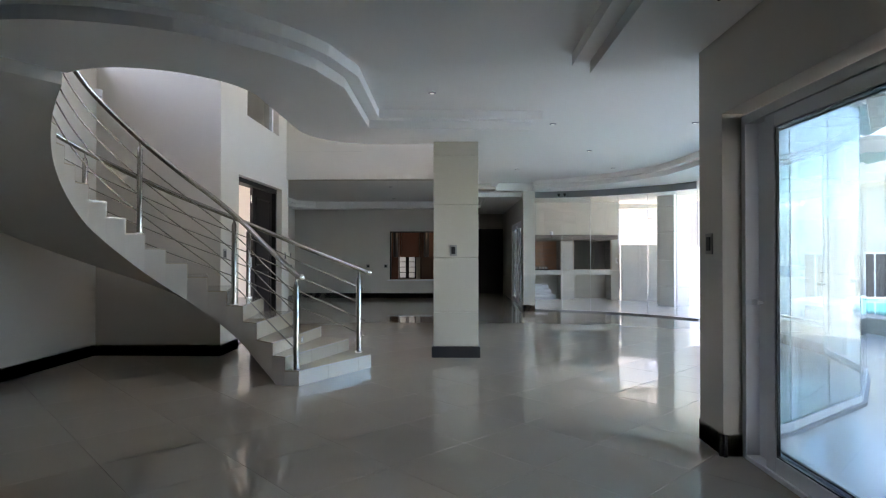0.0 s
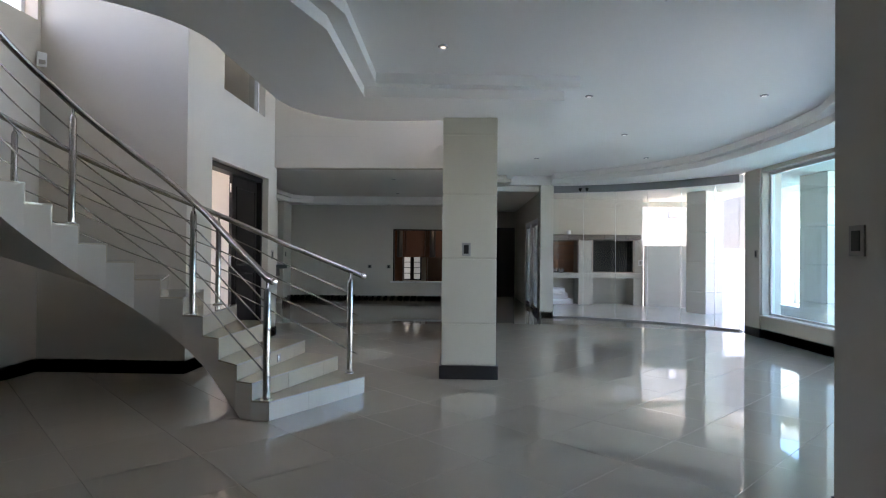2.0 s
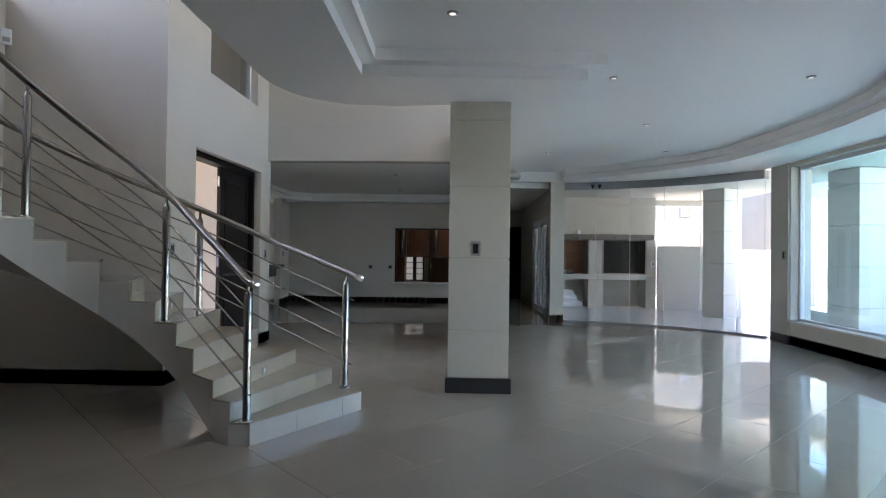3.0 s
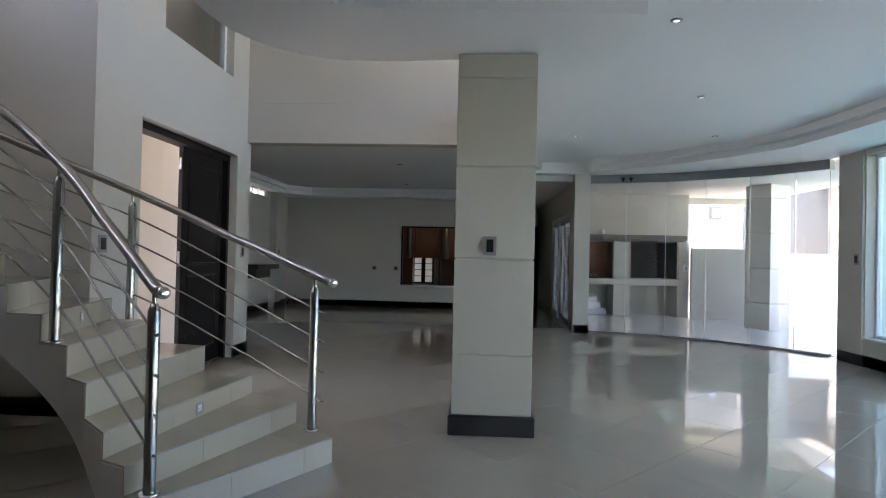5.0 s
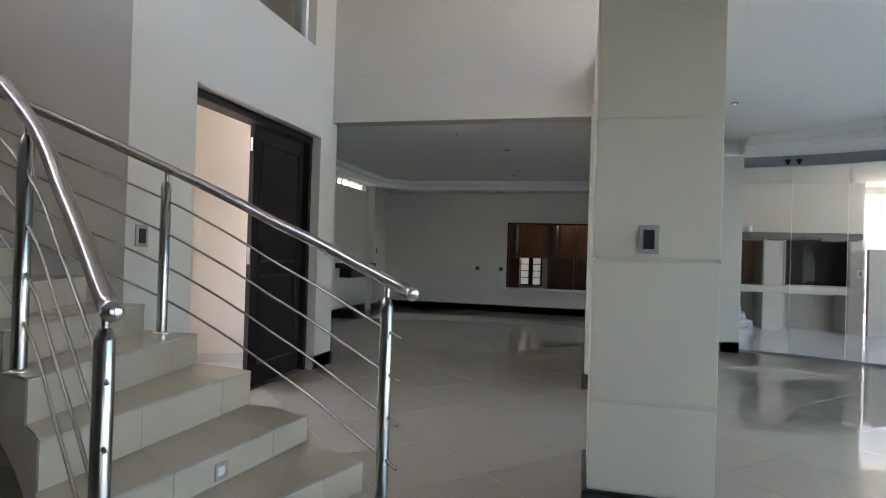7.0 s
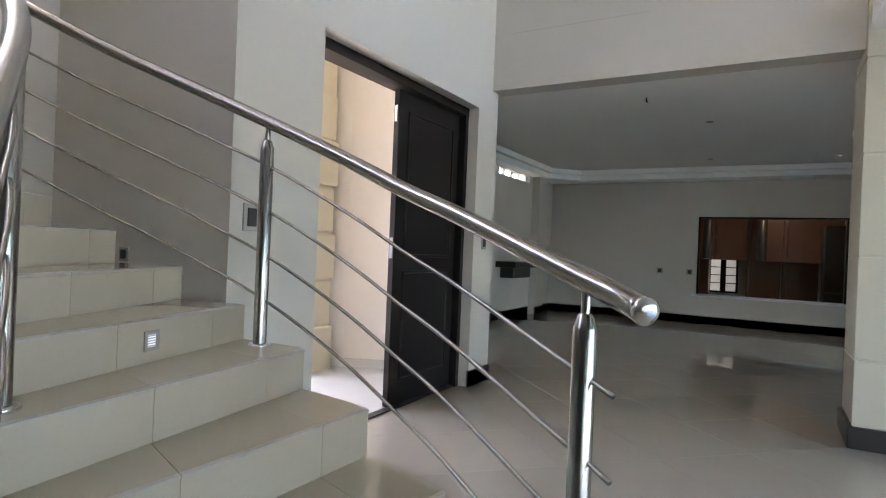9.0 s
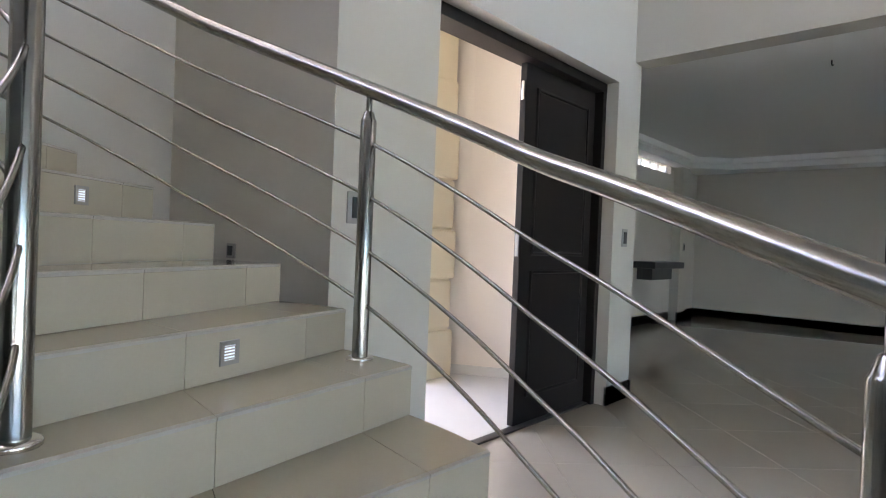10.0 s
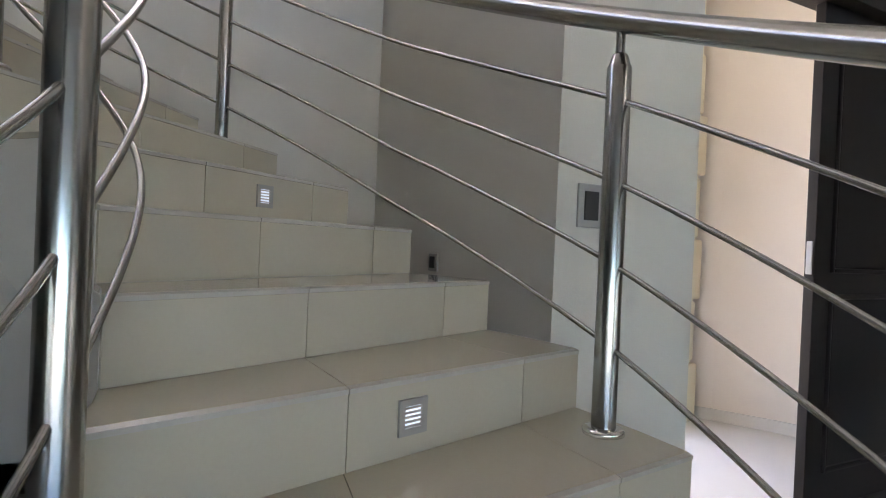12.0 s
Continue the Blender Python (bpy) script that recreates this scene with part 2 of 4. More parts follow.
fm = bmesh.new()
flat(fm, [[(WX, -2.2), (5.3, -2.2), (5.3, 10.14)] + edge[::-1] + [(WX, STAIR_END[1])]], 3.0)
structure("floor_upper", fm, WALL, "upper storey floor slab", "floor")

structure("trim_soffit", boxes((0.6, 11.6, LOW - 0.06, 1.01, 11.9, LOW), (0.6, 11.64, LOW - 0.11, 1.1, 11.96, LOW - 0.06)), WALL, "stepped plaster soffit beside the column", "soffit")

# ---- walls ----


def panel(name, label, axis, a0, a1, outline, holes=()):
    """One wall between a0 and a1 along x or y, with its outline and openings given as (along, height)."""
    b = bmesh.new()
    flat(b, [outline, *holes], a0)
    flat(b, [outline, *holes], a1)
    for lp in (outline, *holes):
        curtain(b, lp, a0, a1)
    for v in b.verts:
        u, h, t = v.co
        v.co = (t, u, h) if axis == "x" else (u, t, h)
    bmesh.ops.remove_doubles(b, verts=b.verts[:], dist=0.0002)
    return structure(name, b, WALL, label, "wall")


def rect(u0, h0, u1, h1):
    return [(u0, h0), (u1, h0), (u1, h1), (u0, h1)]


def wall(name, label, *bb):
    """One wall object made of its solid stretches round the openings."""
    return structure(name, boxes(*bb), WALL, label, "wall")


panel("wall_left", "painted plaster wall along the stairs", "x", WX - 0.25, WX, rect(-2.2, 0, 7.6, UP), [rect(3.4, 3.72, 7.3, 5.45)])
wall("wall_stair_back", "painted plaster wall behind the stairs", (WX, 7.35, 0, DX, 7.48, UP))
panel("wall_door", "tall painted wall with the entrance door", "x", DX - 0.25, DX, [(7.48, 0), (7.95, 0), (7.95, 2.39), (9.88, 2.39), (9.88, 0), (10.26, 0), (10.26, UP), (7.48, UP)], [rect(8.26, 3.27, 9.7, 4.7)])
wall("wall_bulkhead", "painted bulkhead wall over the dining room", (DX, 10.14, 2.6, 0.03, 10.34, UP))
wall("wall_behind", "plain painted wall", (WX - 0.25, -2.45, 0, 2.25, -2.2, 3.0))
# The unseen stretch before y 1.75 is closed to let in less light.
panel("wall_pillar", "painted wall end beside the sliding door", "x", 2.0, 2.3, [(-2.2, 0), (1.75, 0), (1.75, 2.19), (3.9, 2.19), (3.9, 0), (4.24, 0), (4.24, 3.0), (-2.2, 3.0)])
bay = [(2.33, 4.16), (2.7, 4.37), (3.76, 5.18), (4.6, 6.3), (5.0, 7.6)]


def ribbon(line, w, z0, z1):
    """An upright band of thickness w along the right of a line."""
    b = bmesh.new()
    for p, q in zip(line, line[1:]):
        d = (Vector(q) - Vector(p)).normalized() * w
        prism(b, [p, (p[0] + d.y, p[1] - d.x), (q[0] + d.y, q[1] - d.x), q], z0, z1)
    return b


structure("wall_bay_head", ribbon(bay, 0.2, 2.62, 3.0), WALL, "painted wall head over the bay glass", "wall")
panel("wall_window", "painted wall round the picture window", "x", 5.0, 5.3, rect(7.6, 0, 10.68, 3.0), [rect(7.62, 0.34, 10.66, 2.64)])
wall("wall_window_pier", "painted pier between window and folding glass", (4.97, 10.68, 0, 5.3, 11.15, 3.0))
wall("wall_pillar_far", "painted wall end beside the folding glass", (1.82, 13.05, 0, 2.08, 13.36, 3.0))
structure("wall_glass_head", ribbon(arc(GX, GY, GR + 0.07, 81.5, 33.0, 24)[::-1], 0.2, LOW, 3.0), WALL, "painted wall head over the folding glass", "wall")
panel("wall_passage", "painted passage wall with a sliding door", "x", 1.85, 2.05, [(13.36, 0), (13.7, 0), (13.7, 2.08), (16.1, 2.08), (16.1, 0), (19, 0), (19, 2.95), (13.36, 2.95)])
panel("wall_dining_left", "painted dining room wall with a slit window", "x", -4.65, -4.45, rect(10.26, 0, 17.0, 2.8), [rect(14.2, 2.47, 15.6, 2.59)])
wall("wall_dining_front", "painted dining room wall", (-4.45, 10.26, 0, DX - 0.25, 10.36, 2.8))
wall("wall_pilaster", "painted pilaster in the dining room", (-4.45, 15.75, 0, -4.3, 16.1, 2.6))
panel("wall_dining_back", "painted dining room wall with a serving hatch", "y", BACK, BACK + 0.18, rect(-4.65, 0, 0.95, 2.8), [rect(-1.64, 0.53, 0.62, 1.95)])
wall("wall_passage_end", "painted wall at the end of the passage", (0.75, 19.0, 0, 2.05, 19.2, 2.8), (0.75, BACK + 0.18, 0, 0.95, 19, 2.8))
panel("wall_kitchen", "painted kitchen wall with a barred window", "y", 20.6, 20.8, rect(-3.4, 0, 2.0, 2.8), [rect(-1.76, 0.4, -1.12, 1.42)])
wall("wall_kitchen_side", "painted kitchen side wall", (-3.4, BACK + 0.18, 0, -3.2, 20.6, 2.8))
wall("wall_kitchen_end", "painted kitchen end wall", (0.95, 19.2, 0, 1.1, 20.6, 2.8))
dm = bmesh.new()
din = [(-4.65, 10.342), (0.032, 10.342), (0.032, 10.14), (0.62, 10.14), (0.62, 13.3), (2.05, 13.3), (2.05, 20.8), (-4.65, 20.8)]
dtray = [(-4.2, 10.75), (0.4, 10.75), (0.4, 13.7), (1.0, 13.7), (1.0, 16.4), (-3.72, 16.4), (-4.2, 15.9)]
flat(dm, [din, dtray], 2.6)
curtain(dm, dtray, 2.6, 2.69)
dt1 = inset(dtray, 0.09)
flat(dm, [dtray, dt1], 2.69)
curtain(dm, dt1, 2.69, 2.78)
flat(dm, [dt1], 2.78)
bmesh.ops.remove_doubles(dm, verts=dm.verts[:], dist=0.0005)
curtain(dm, [(0.62, 10.14), (0.62, 13.3), (1.85, 13.3)], 2.6, LOW, closed=False)
structure("ceiling_dining", dm, WHITE, "white plaster dining room ceiling with a stepped cornice", "ceiling")
structure("ceiling_upper", boxes((WX - 1.0, -2.5, UP, 5.5, 10.5, UP + 0.2)), WHITE, "white upper storey ceiling over the stair void", "ceiling")
wall("wall_upper", "painted upper storey wall", (2.1, -2.2, 3.0, 2.3, 5.5, UP), (2.1, 5.5, 3.0, 2.3, 9.9, 3.5), (2.1, 5.5, 5.4, 2.3, 9.9, UP), (2.1, 9.9, 3.0, 2.3, 10.34, UP), (WX, 1.3, 3.0, 2.1, 1.5, UP), (0.03, 10.14, 3.0, 2.1, 10.34, UP))
structure("roof_house", boxes((0.03, 10.36, 3.02, 2.3, 20.9, 3.2), (-4.7, 10.36, 3.02, 0.03, 20.9, 3.2), (2.3, -2.2, 3.02, 5.4, 11.2, 3.2)), EXTWALL, "flat plastered roof over the single storey", "roof")

structure("wall_porch_upper", boxes((-4.6, 7.6, 3.15, -4.4, 10.3, UP)), PINK, "pale plastered outer wall over the porch", "wall")

# ---- columns ----
def room_column(x, y, w):
    e = empty("column", x, y)
    bm = bmesh.new()
    zs = [0.14, 0.57, 1.24, 1.9, 2.52, LOW + (0.0 if y < 9 else 0.4)]
    for a, b in zip(zs, zs[1:]):
        box(bm, 0.012, 0.012, a + 0.006, w - 0.012, w - 0.012, b - 0.006, bevel=0.006)
    box(bm, 0.02, 0.02, 0.1, w - 0.02, w - 0.02, zs[-1] - 0.002)
    part("shaft", bm, COLUMN, e)
    part("plinth", boxes((-0.012, -0.012, 0, w + 0.012, w + 0.012, 0.14), bevel=0.01), SKIRT, e, "dark skirting round the foot")
    return tagged(e, "square cream column with grooved blocks and dark plinth", "column", "columns in the hall")


room_column(0.005, 7.31, 0.585)
room_column(0.0, 10.05, 0.585)

# ---- staircase ----
stairs = empty("staircase", CX, CY)
NSTEP = 20


def soffit(k):
    return max(0.0, RISE * k - 0.40)


bm = bmesh.new()
SUB = 3
for k in range(1, NSTEP):
    for s in range(SUB):
        a, b = k + s / SUB, k + (s + 1) / SUB
        q = [outer_end(a), outer_end(b), inner_end(b), inner_end(a)]
        q = [(p.x - CX, p.y - CY) for p in q]
        zb = [soffit(a), soffit(b), soffit(b), soffit(a)]
        lo = [bm.verts.new((*p, z)) for p, z in zip(q, zb)]
        hi = [bm.verts.new((*p, tread_z(k) - 0.014)) for p in q]
        bm.faces.new(hi)
        bm.faces.new(lo[::-1])
        bm.faces.new((lo[0], lo[1], hi[1], hi[0]))
        bm.faces.new((lo[2], lo[3], hi[3], hi[2]))
        if s == 0:
            bm.faces.new((lo[3], lo[0], hi[0], hi[3]))
        if s == SUB - 1:
            bm.faces.new((lo[1], lo[2], hi[2], hi[1]))
bmesh.ops.remove_doubles(bm, verts=bm.verts[:], dist=0.0005)
sb = part("body", bm, WALL, stairs, "painted plaster sides and curved soffit", True)
sb.data.set_sharp_from_angle(angle=radians(35))
CUTS = [0, 0.2, 0.63, 1.0]
for k in range(1, NSTEP):
    nos = (outer_end(k) - inner_end(k)).normalized()
    fwd = Vector((nos.y, -nos.x))
    for c0, c1 in zip(CUTS, CUTS[1:]):
        g = 0.0011
        f0, f1 = c0 + g, c1 - g
        loop = []
        for s in range(SUB + 1) if c0 == 0 else (0, SUB):
            loop.append(outer_end(k + s / SUB).lerp(inner_end(k + s / SUB), f0))
        for s in range(SUB, -1, -1) if c1 == 1 else (SUB, 0):
            loop.append(outer_end(k + s / SUB).lerp(inner_end(k + s / SUB), f1))
        n0, n1 = loop[0], loop[-1]
        loop[0] = loop[0] - fwd * 0.001
        loop[-1] = loop[-1] - fwd * 0.001
        ns = bmesh.new()
        lo_z, hi_z = tread_z(k) - 0.013, tread_z(k)
        prof = [(-0.0005, lo_z), (0.010, lo_z), (0.0105, hi_z - 0.004), (-0.0005, hi_z - 0.0005)]
        ends = [[ns.verts.new((q.x + fwd.x * d - CX, q.y + fwd.y * d - CY, z)) for d, z in prof] for q in (n0, n1)]
        for a in range(4):
            ns.faces.new((ends[0][a], ends[0][(a + 1) % 4], ends[1][(a + 1) % 4], ends[1][a]))
        ns.faces.new(ends[0])
        ns.faces.new(ends[1][::-1])
        part("nosing", ns, NOSING, stairs, "grey bevelled tile edge")
        t = bmesh.new()
        prism(t, [(p.x - CX, p.y - CY) for p in loop], lo_z, hi_z)
        part("tread_tile", t, STEP, stairs)
        p0, p1 = outer_end(k).lerp(inner_end(k), f0), outer_end(k).lerp(inner_end(k), f1)
        r = bmesh.new()
        prism(r, [(p.x - CX, p.y - CY) for p in (p0, p0 + fwd * 0.008, p1 + fwd * 0.008, p1)], tread_z(k - 1) + 0.001, lo_z - 0.0005)
        part("riser_tile", r, STEP, stairs)
tagged(stairs, "curved staircase with cream tiled steps and painted soffit", "staircase")


# ---- railings ----
def along(pts, n=16):
    """A smooth plan through the points, whose height rises evenly from each to the next."""
    flat_line = spline([(p[0], p[1], 0) for p in pts], n)
    out = []
    for i in range(len(pts) - 1):
        seg = flat_line[i * n:(i + 1) * n + 1]
        ln = [0.0]
        for a, b in zip(seg, seg[1:]):
            ln.append(ln[-1] + (b - a).length)
        for q, d in list(zip(seg, ln))[:None if i == len(pts) - 2 else -1]:
            out.append(Vector((q.x, q.y, pts[i][2] + (pts[i + 1][2] - pts[i][2]) * d / ln[-1])))
    for _ in range(4):
        out = [out[0]] + [Vector((b.x, b.y, (a.z + 2 * b.z + c.z) / 4)) for a, b, c in zip(out, out[1:], out[2:])] + [out[-1]]
    return out


def railing(posts, lifts, tip, label, stub):
    """posts: foot points from the bottom up, each pair with a point of the curve between; lifts: how far each post's rail and rods stand off the usual height; tip: the handrail's lower end; stub: the share of that last stretch that the rods run on."""
    e = empty("stair_railing", *posts[0])
    o = Vector(posts[0])
    feet = [Vector(p) - o for p in posts]
    ups = [lifts[i // 2] if i % 2 == 0 else (lifts[i // 2] + lifts[i // 2 + 1]) / 2 for i in range(len(posts))]
    for p, u in list(zip(feet, ups))[::2]:
        b = bmesh.new()
        tube(b, [p + Vector((0, 0, z)) for z in (0.004, 0.85 + u, 0.853 + u, 0.856 + u, 0.878 + u, 0.882 + u)], [0.027, 0.027, 0.0255, 0.0235, 0.017, 0.0125], 24)
        tube(b, [p + Vector((0, 0, z)) for z in (0.87 + u, 0.945 + u)], 0.0105, 12)
        ps = part("post", b, STEEL, e, smooth=True)
        ps.data.set_sharp_from_angle(angle=radians(40))
        f = bmesh.new()
        tube(f, [p + Vector((0, 0, z)) for z in (0.0, 0.009, 0.013, 0.015)], [0.046, 0.046, 0.042, 0.03], 24)
        part("foot_flange", f, CHROME, ps, "polished round foot plate", True)
    top = Vector(tip) - o
    line = along([p + Vector((0, 0, 0.955 + u)) for p, u in zip(feet, ups)])
    bend = line[0] + (line[0] - line[1]).normalized() * (top - line[0]).length * 0.5
    lead = [top.lerp(bend, i / 8).lerp(bend.lerp(line[0], i / 8), i / 8) for i in range(8)]
    line = lead + line
    h = bmesh.new()
    tube(h, line, 0.027, 20)
    hr = part("handrail", h, STEEL, e, "brushed steel tube handrail", True)
    c = bmesh.new()
    d = (line[0] - line[1]).normalized()
    tube(c, [line[0] - d * 0.006, line[0] + d * 0.006, line[0] + d * 0.013, line[0] + d * 0.018], [0.0285, 0.0285, 0.024, 0.012], 20)
    part("end_cap", c, CHROME, hr, "polished end cap", True)
    for z in (0.205, 0.385, 0.565, 0.745):
        pts = along([p + Vector((0, 0, z + max(u, -0.008))) for p, u in zip(feet, ups)])
        pts = [q + pts[0] - line[8] for q in lead] + pts
        b = bmesh.new()
        tube(b, pts[round(8 * (1 - stub)):], 0.0065, 8)
        part("rod", b, STEEL, e, smooth=True)
    return tagged(e, label, "railing", "stair railings")


def ring(th, r, k):
    return (CX + r * math.cos(radians(th)), CY + r * math.sin(radians(th)), RISE * k)


railing([(-0.831, 6.803, 0.15), (-1.53, 7.12, 0.418), (-2.262, 7.18, 0.75), ring(115, 1.9, 7.3), (-3.87, 6.51, 1.5), ring(168, 1.9, 12.7), ring(194, 1.88, 15.2), ring(216, 1.88, 17.1), ring(237, 1.88, 19)], (0.015, -0.045, -0.01, 0.0, 0.0), (-0.685, 6.685, 1.075), "brushed steel railing on the outer stair edge", 0.55)
railing([(-1.275, 5.79, 0.15), (-1.665, 6.01, 0.442), (-2.052, 6.195, 0.75), ring(101, 1.0, 7.3), (-2.92, 5.93, 1.5), ring(166, 0.91, 13), ring(200, 0.92, 16), ring(218, 0.91, 17.5), ring(235, 0.9, 19)], (-0.02, 0.0, 0.0, 0.0, 0.0), (-1.203, 5.735, 1.065), "brushed steel railing on the inner stair edge", 0.45)


# ---- step lights ----
def step_light(k, f=0.5):
    o, i = outer_end(k), inner_end(k)
    p = o.lerp(i, f)
    d = (o - i).normalized()
    ang = math.degrees(math.atan2(d.y, d.x))
    n = Vector((d.y, -d.x)) * 0.009
    e = empty("step_light", p.x + n.x, p.y + n.y, tread_z(k) - 0.075, ang)
    b = boxes((-0.034, -0.006, -0.034, -0.021, 0, 0.034), (0.021, -0.006, -0.034, 0.034, 0, 0.034), (-0.021, -0.006, 0.021, 0.021, 0, 0.034), (-0.021, -0.006, -0.034, 0.021, 0, -0.021))
    part("frame", b, PLASTIC, e, "grey metal frame")
    part("lamp_face", boxes((-0.021, -0.001, -0.021, 0.021, 0.0, 0.021)), STEPLAMP, e, "softly glowing face")
    for q in range(5):
        z = -0.0172 + q * 0.0086
        part("slat", boxes((-0.021, -0.006, z - 0.0016, 0.021, -0.002, z + 0.0016)), PLASTIC, e)
    return tagged(e, "small square louvred light set in a riser", "step light", "step lights")


for k, f in ((3, 0.45), (6, 0.5), (9, 0.42), (12, 0.45), (15, 0.45)):
    step_light(k, f)


# ---- switches and sockets ----
BY_FRONT = 16.25
def wall_plate(x, y, z, rz, w=0.085, h=0.135, kind="switch", white=False):
    """A plate whose back lies on the wall; rz turns its face from -y."""
    e = empty("light_switch" if kind == "switch" else "wall_socket", x, y, z, rz)
    part("plate", boxes((-w / 2, -0.009, -h / 2, w / 2, 0.0, h / 2), bevel=0.003), ALU if white else PLASTIC, e)
    part("rocker" if kind == "switch" else "socket_face", boxes((-w * 0.27, -0.014, -h * 0.33, w * 0.27, -0.007, h * 0.33), bevel=0.002), PLASTIC if white else BLACK, e, "grey centre" if white else "dark centre")
    lab = {"switch": "white outdoor switch plate on the barbecue" if white else "grey wall switch plate with a dark centre", "socket": "dark power socket low on the wall"}[kind]
    return tagged(e, lab, "switch" if kind == "switch" else "socket", "switches and sockets")


wall_plate(0.265, 7.317, 1.335, 0, 0.09, 0.135)
wall_plate(2.0, 4.08, 1.36, -90, 0.1, 0.14)
wall_plate(4.97, 10.78, 1.33, -90)
wall_plate(DX, 7.475, 1.29, 90, 0.1)
wall_plate(DX, 10.07, 1.25, 90)
wall_plate(-2.28, BACK, 0.93, 0, 0.11, 0.1, "socket")
wall_plate(-1.76, BACK, 0.93, 0, 0.11, 0.1, "socket")
wall_plate(4.83, BY_FRONT, 1.1, 0, 0.1, 0.14, white=True)
wall_plate(-3.5, 7.35, 1.075, 0, 0.085, 0.075, "socket")
wall_plate(-4.3, 15.92, 1.25, 90)
wall_plate(-4.45, 16.4, 1.05, 90, 0.1, 0.1, "socket")


# ---- downlights ----
def downlight(x, y, z, lit=True):
    e = empty("downlight", x, y, z)
    b = bmesh.new()
    tube(b, [(0, 0, 0.0), (0, 0, -0.006), (0, 0, -0.009)], [0.04, 0.04, 0.03], 24)
    part("trim_ring", b, GREYALU, e, smooth=True)
    b = bmesh.new()
    tube(b, [(0, 0, -0.009), (0, 0, -0.0115)], 0.021, 20)
    part("lamp_face", b, LAMP if lit else UNLIT, e, "lit lamp" if lit else "unlit lamp")
    return tagged(e, "small round recessed ceiling downlight, " + ("lit" if lit else "switched off"), "downlight", "ceiling downlights")


for x, y in ((0.062, 5.82), (1.485, 7.2), (3.2, 7.17), (2.355, 9.03), (1.45, 10.92), (3.22, 10.83), (0.07, 3.71)):
    downlight(x, y, HIGH)
for x, y, lit in ((-1.37, 15.5, False), (0.35, 15.6, True), (-1.15, 12.8, False)):
    downlight(x, y, 2.78, lit)


def ceiling_hook():
    b = bmesh.new()
    tube(b, [(0, 0, 0), (0, 0, -0.03), (0.006, 0, -0.045), (0.014, 0, -0.04)], 0.006, 8)
    return tagged(part("ceiling_hook", b, BLACK), "small dark metal hook in the ceiling", "hook")


hk = ceiling_hook()
hk.matrix_world = pose(-1.62, 11.5, 2.78)
copy_thing(hk, pose(1.7, 3.3, LOW))

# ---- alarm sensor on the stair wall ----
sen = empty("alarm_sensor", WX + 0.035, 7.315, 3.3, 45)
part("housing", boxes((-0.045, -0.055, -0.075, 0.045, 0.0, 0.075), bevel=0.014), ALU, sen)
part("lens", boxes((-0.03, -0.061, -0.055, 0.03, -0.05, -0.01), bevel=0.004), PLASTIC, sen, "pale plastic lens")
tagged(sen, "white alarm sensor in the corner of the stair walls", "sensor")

# ---- skirtings ----


def skirting(line, label="dark tiled skirting along the wall"):
    b = ribbon(line, 0.018, 0.0, 0.14)
    return structure("baseboard", b, SKIRT, label, "skirting")


skirting([(DX, 7.95), (DX, 7.35)])
skirting([(DX, 7.35), (WX, 7.35)])
skirting([(WX, 7.35), (WX, -2.2)])
skirting([(DX, 10.26), (DX, 9.88)])
skirting([(DX - 0.24, 10.36 - 0.1), (DX + 0.018, 10.26)])
skirting([(2.0, 3.882), (2.0, 4.26)])
skirting([(2.17, 3.9), (1.982, 3.9)])
skirting([(5.0, 7.6), (5.0, 10.7)])
skirting([(4.97, 10.66), (4.97, 11.15)])
skirting([(1.82, 13.04), (1.82, 13.36)])
skirting([(2.08, 13.05), (1.80, 13.05)])
skirting([(1.85, 13.36), (1.85, 13.7)])
skirting([(1.85, 16.1), (1.85, 19.0)])
skirting([(0.95, BACK), (-4.45, BACK)])
skirting([(-4.45, BACK), (-4.45, 10.36)])
skirting([(-4.3, 16.118), (-4.3, 15.732)])

# ---- entrance door ----
door = empty("door_1", DX - 0.25, 8.92)
part("head", boxes((0.0, -0.97, 2.32, 0.16, 0.96, 2.387), bevel=0.004), DOORWOOD, door, "dark wooden door head")
part("jamb", boxes((0.0, 0.9, 0.0, 0.16, 0.955, 2.32), bevel=0.004), DOORWOOD, door, "dark wooden door jamb")
part("threshold", boxes((0.08, -0.96, -0.004, 0.14, 0.96, 0.012)), SKIRT, door, "dark door threshold")
leaf = part("leaf", boxes((0.05, 0.0, 0.012, 0.095, 0.9, 2.315), bevel=0.003), DOORWOOD, door, "dark panelled wooden leaf, closed")
for z0, z1 in ((0.2, 0.98), (1.12, 2.16)):
    part("panel", boxes((0.09, 0.14, z0, 0.103, 0.78, z1), bevel=0.012), DOORWOOD, leaf)
    for a in ((0.12, 0.14), (0.78, 0.80)):
        part("bead", boxes((0.09, a[0], z0 - 0.02, 0.108, a[1], z1 + 0.02), bevel=0.006), DOORWOOD, leaf)
    for a in ((z0 - 0.02, z0), (z1, z1 + 0.02)):
        part("bead", boxes((0.09, 0.14, a[0], 0.108, 0.78, a[1]), bevel=0.006), DOORWOOD, leaf)
part("latch", boxes((0.06, -0.006, 1.09, 0.086, 0.003, 1.24), bevel=0.002), GREYALU, leaf, "steel lock plate on the door edge")
part("bolt", boxes((0.062, -0.006, 2.08, 0.084, 0.003, 2.2), bevel=0.002), CHROME, leaf, "steel flush bolt")
tagged(door, "dark wooden double entrance door with one leaf open", "door", kind="structure")

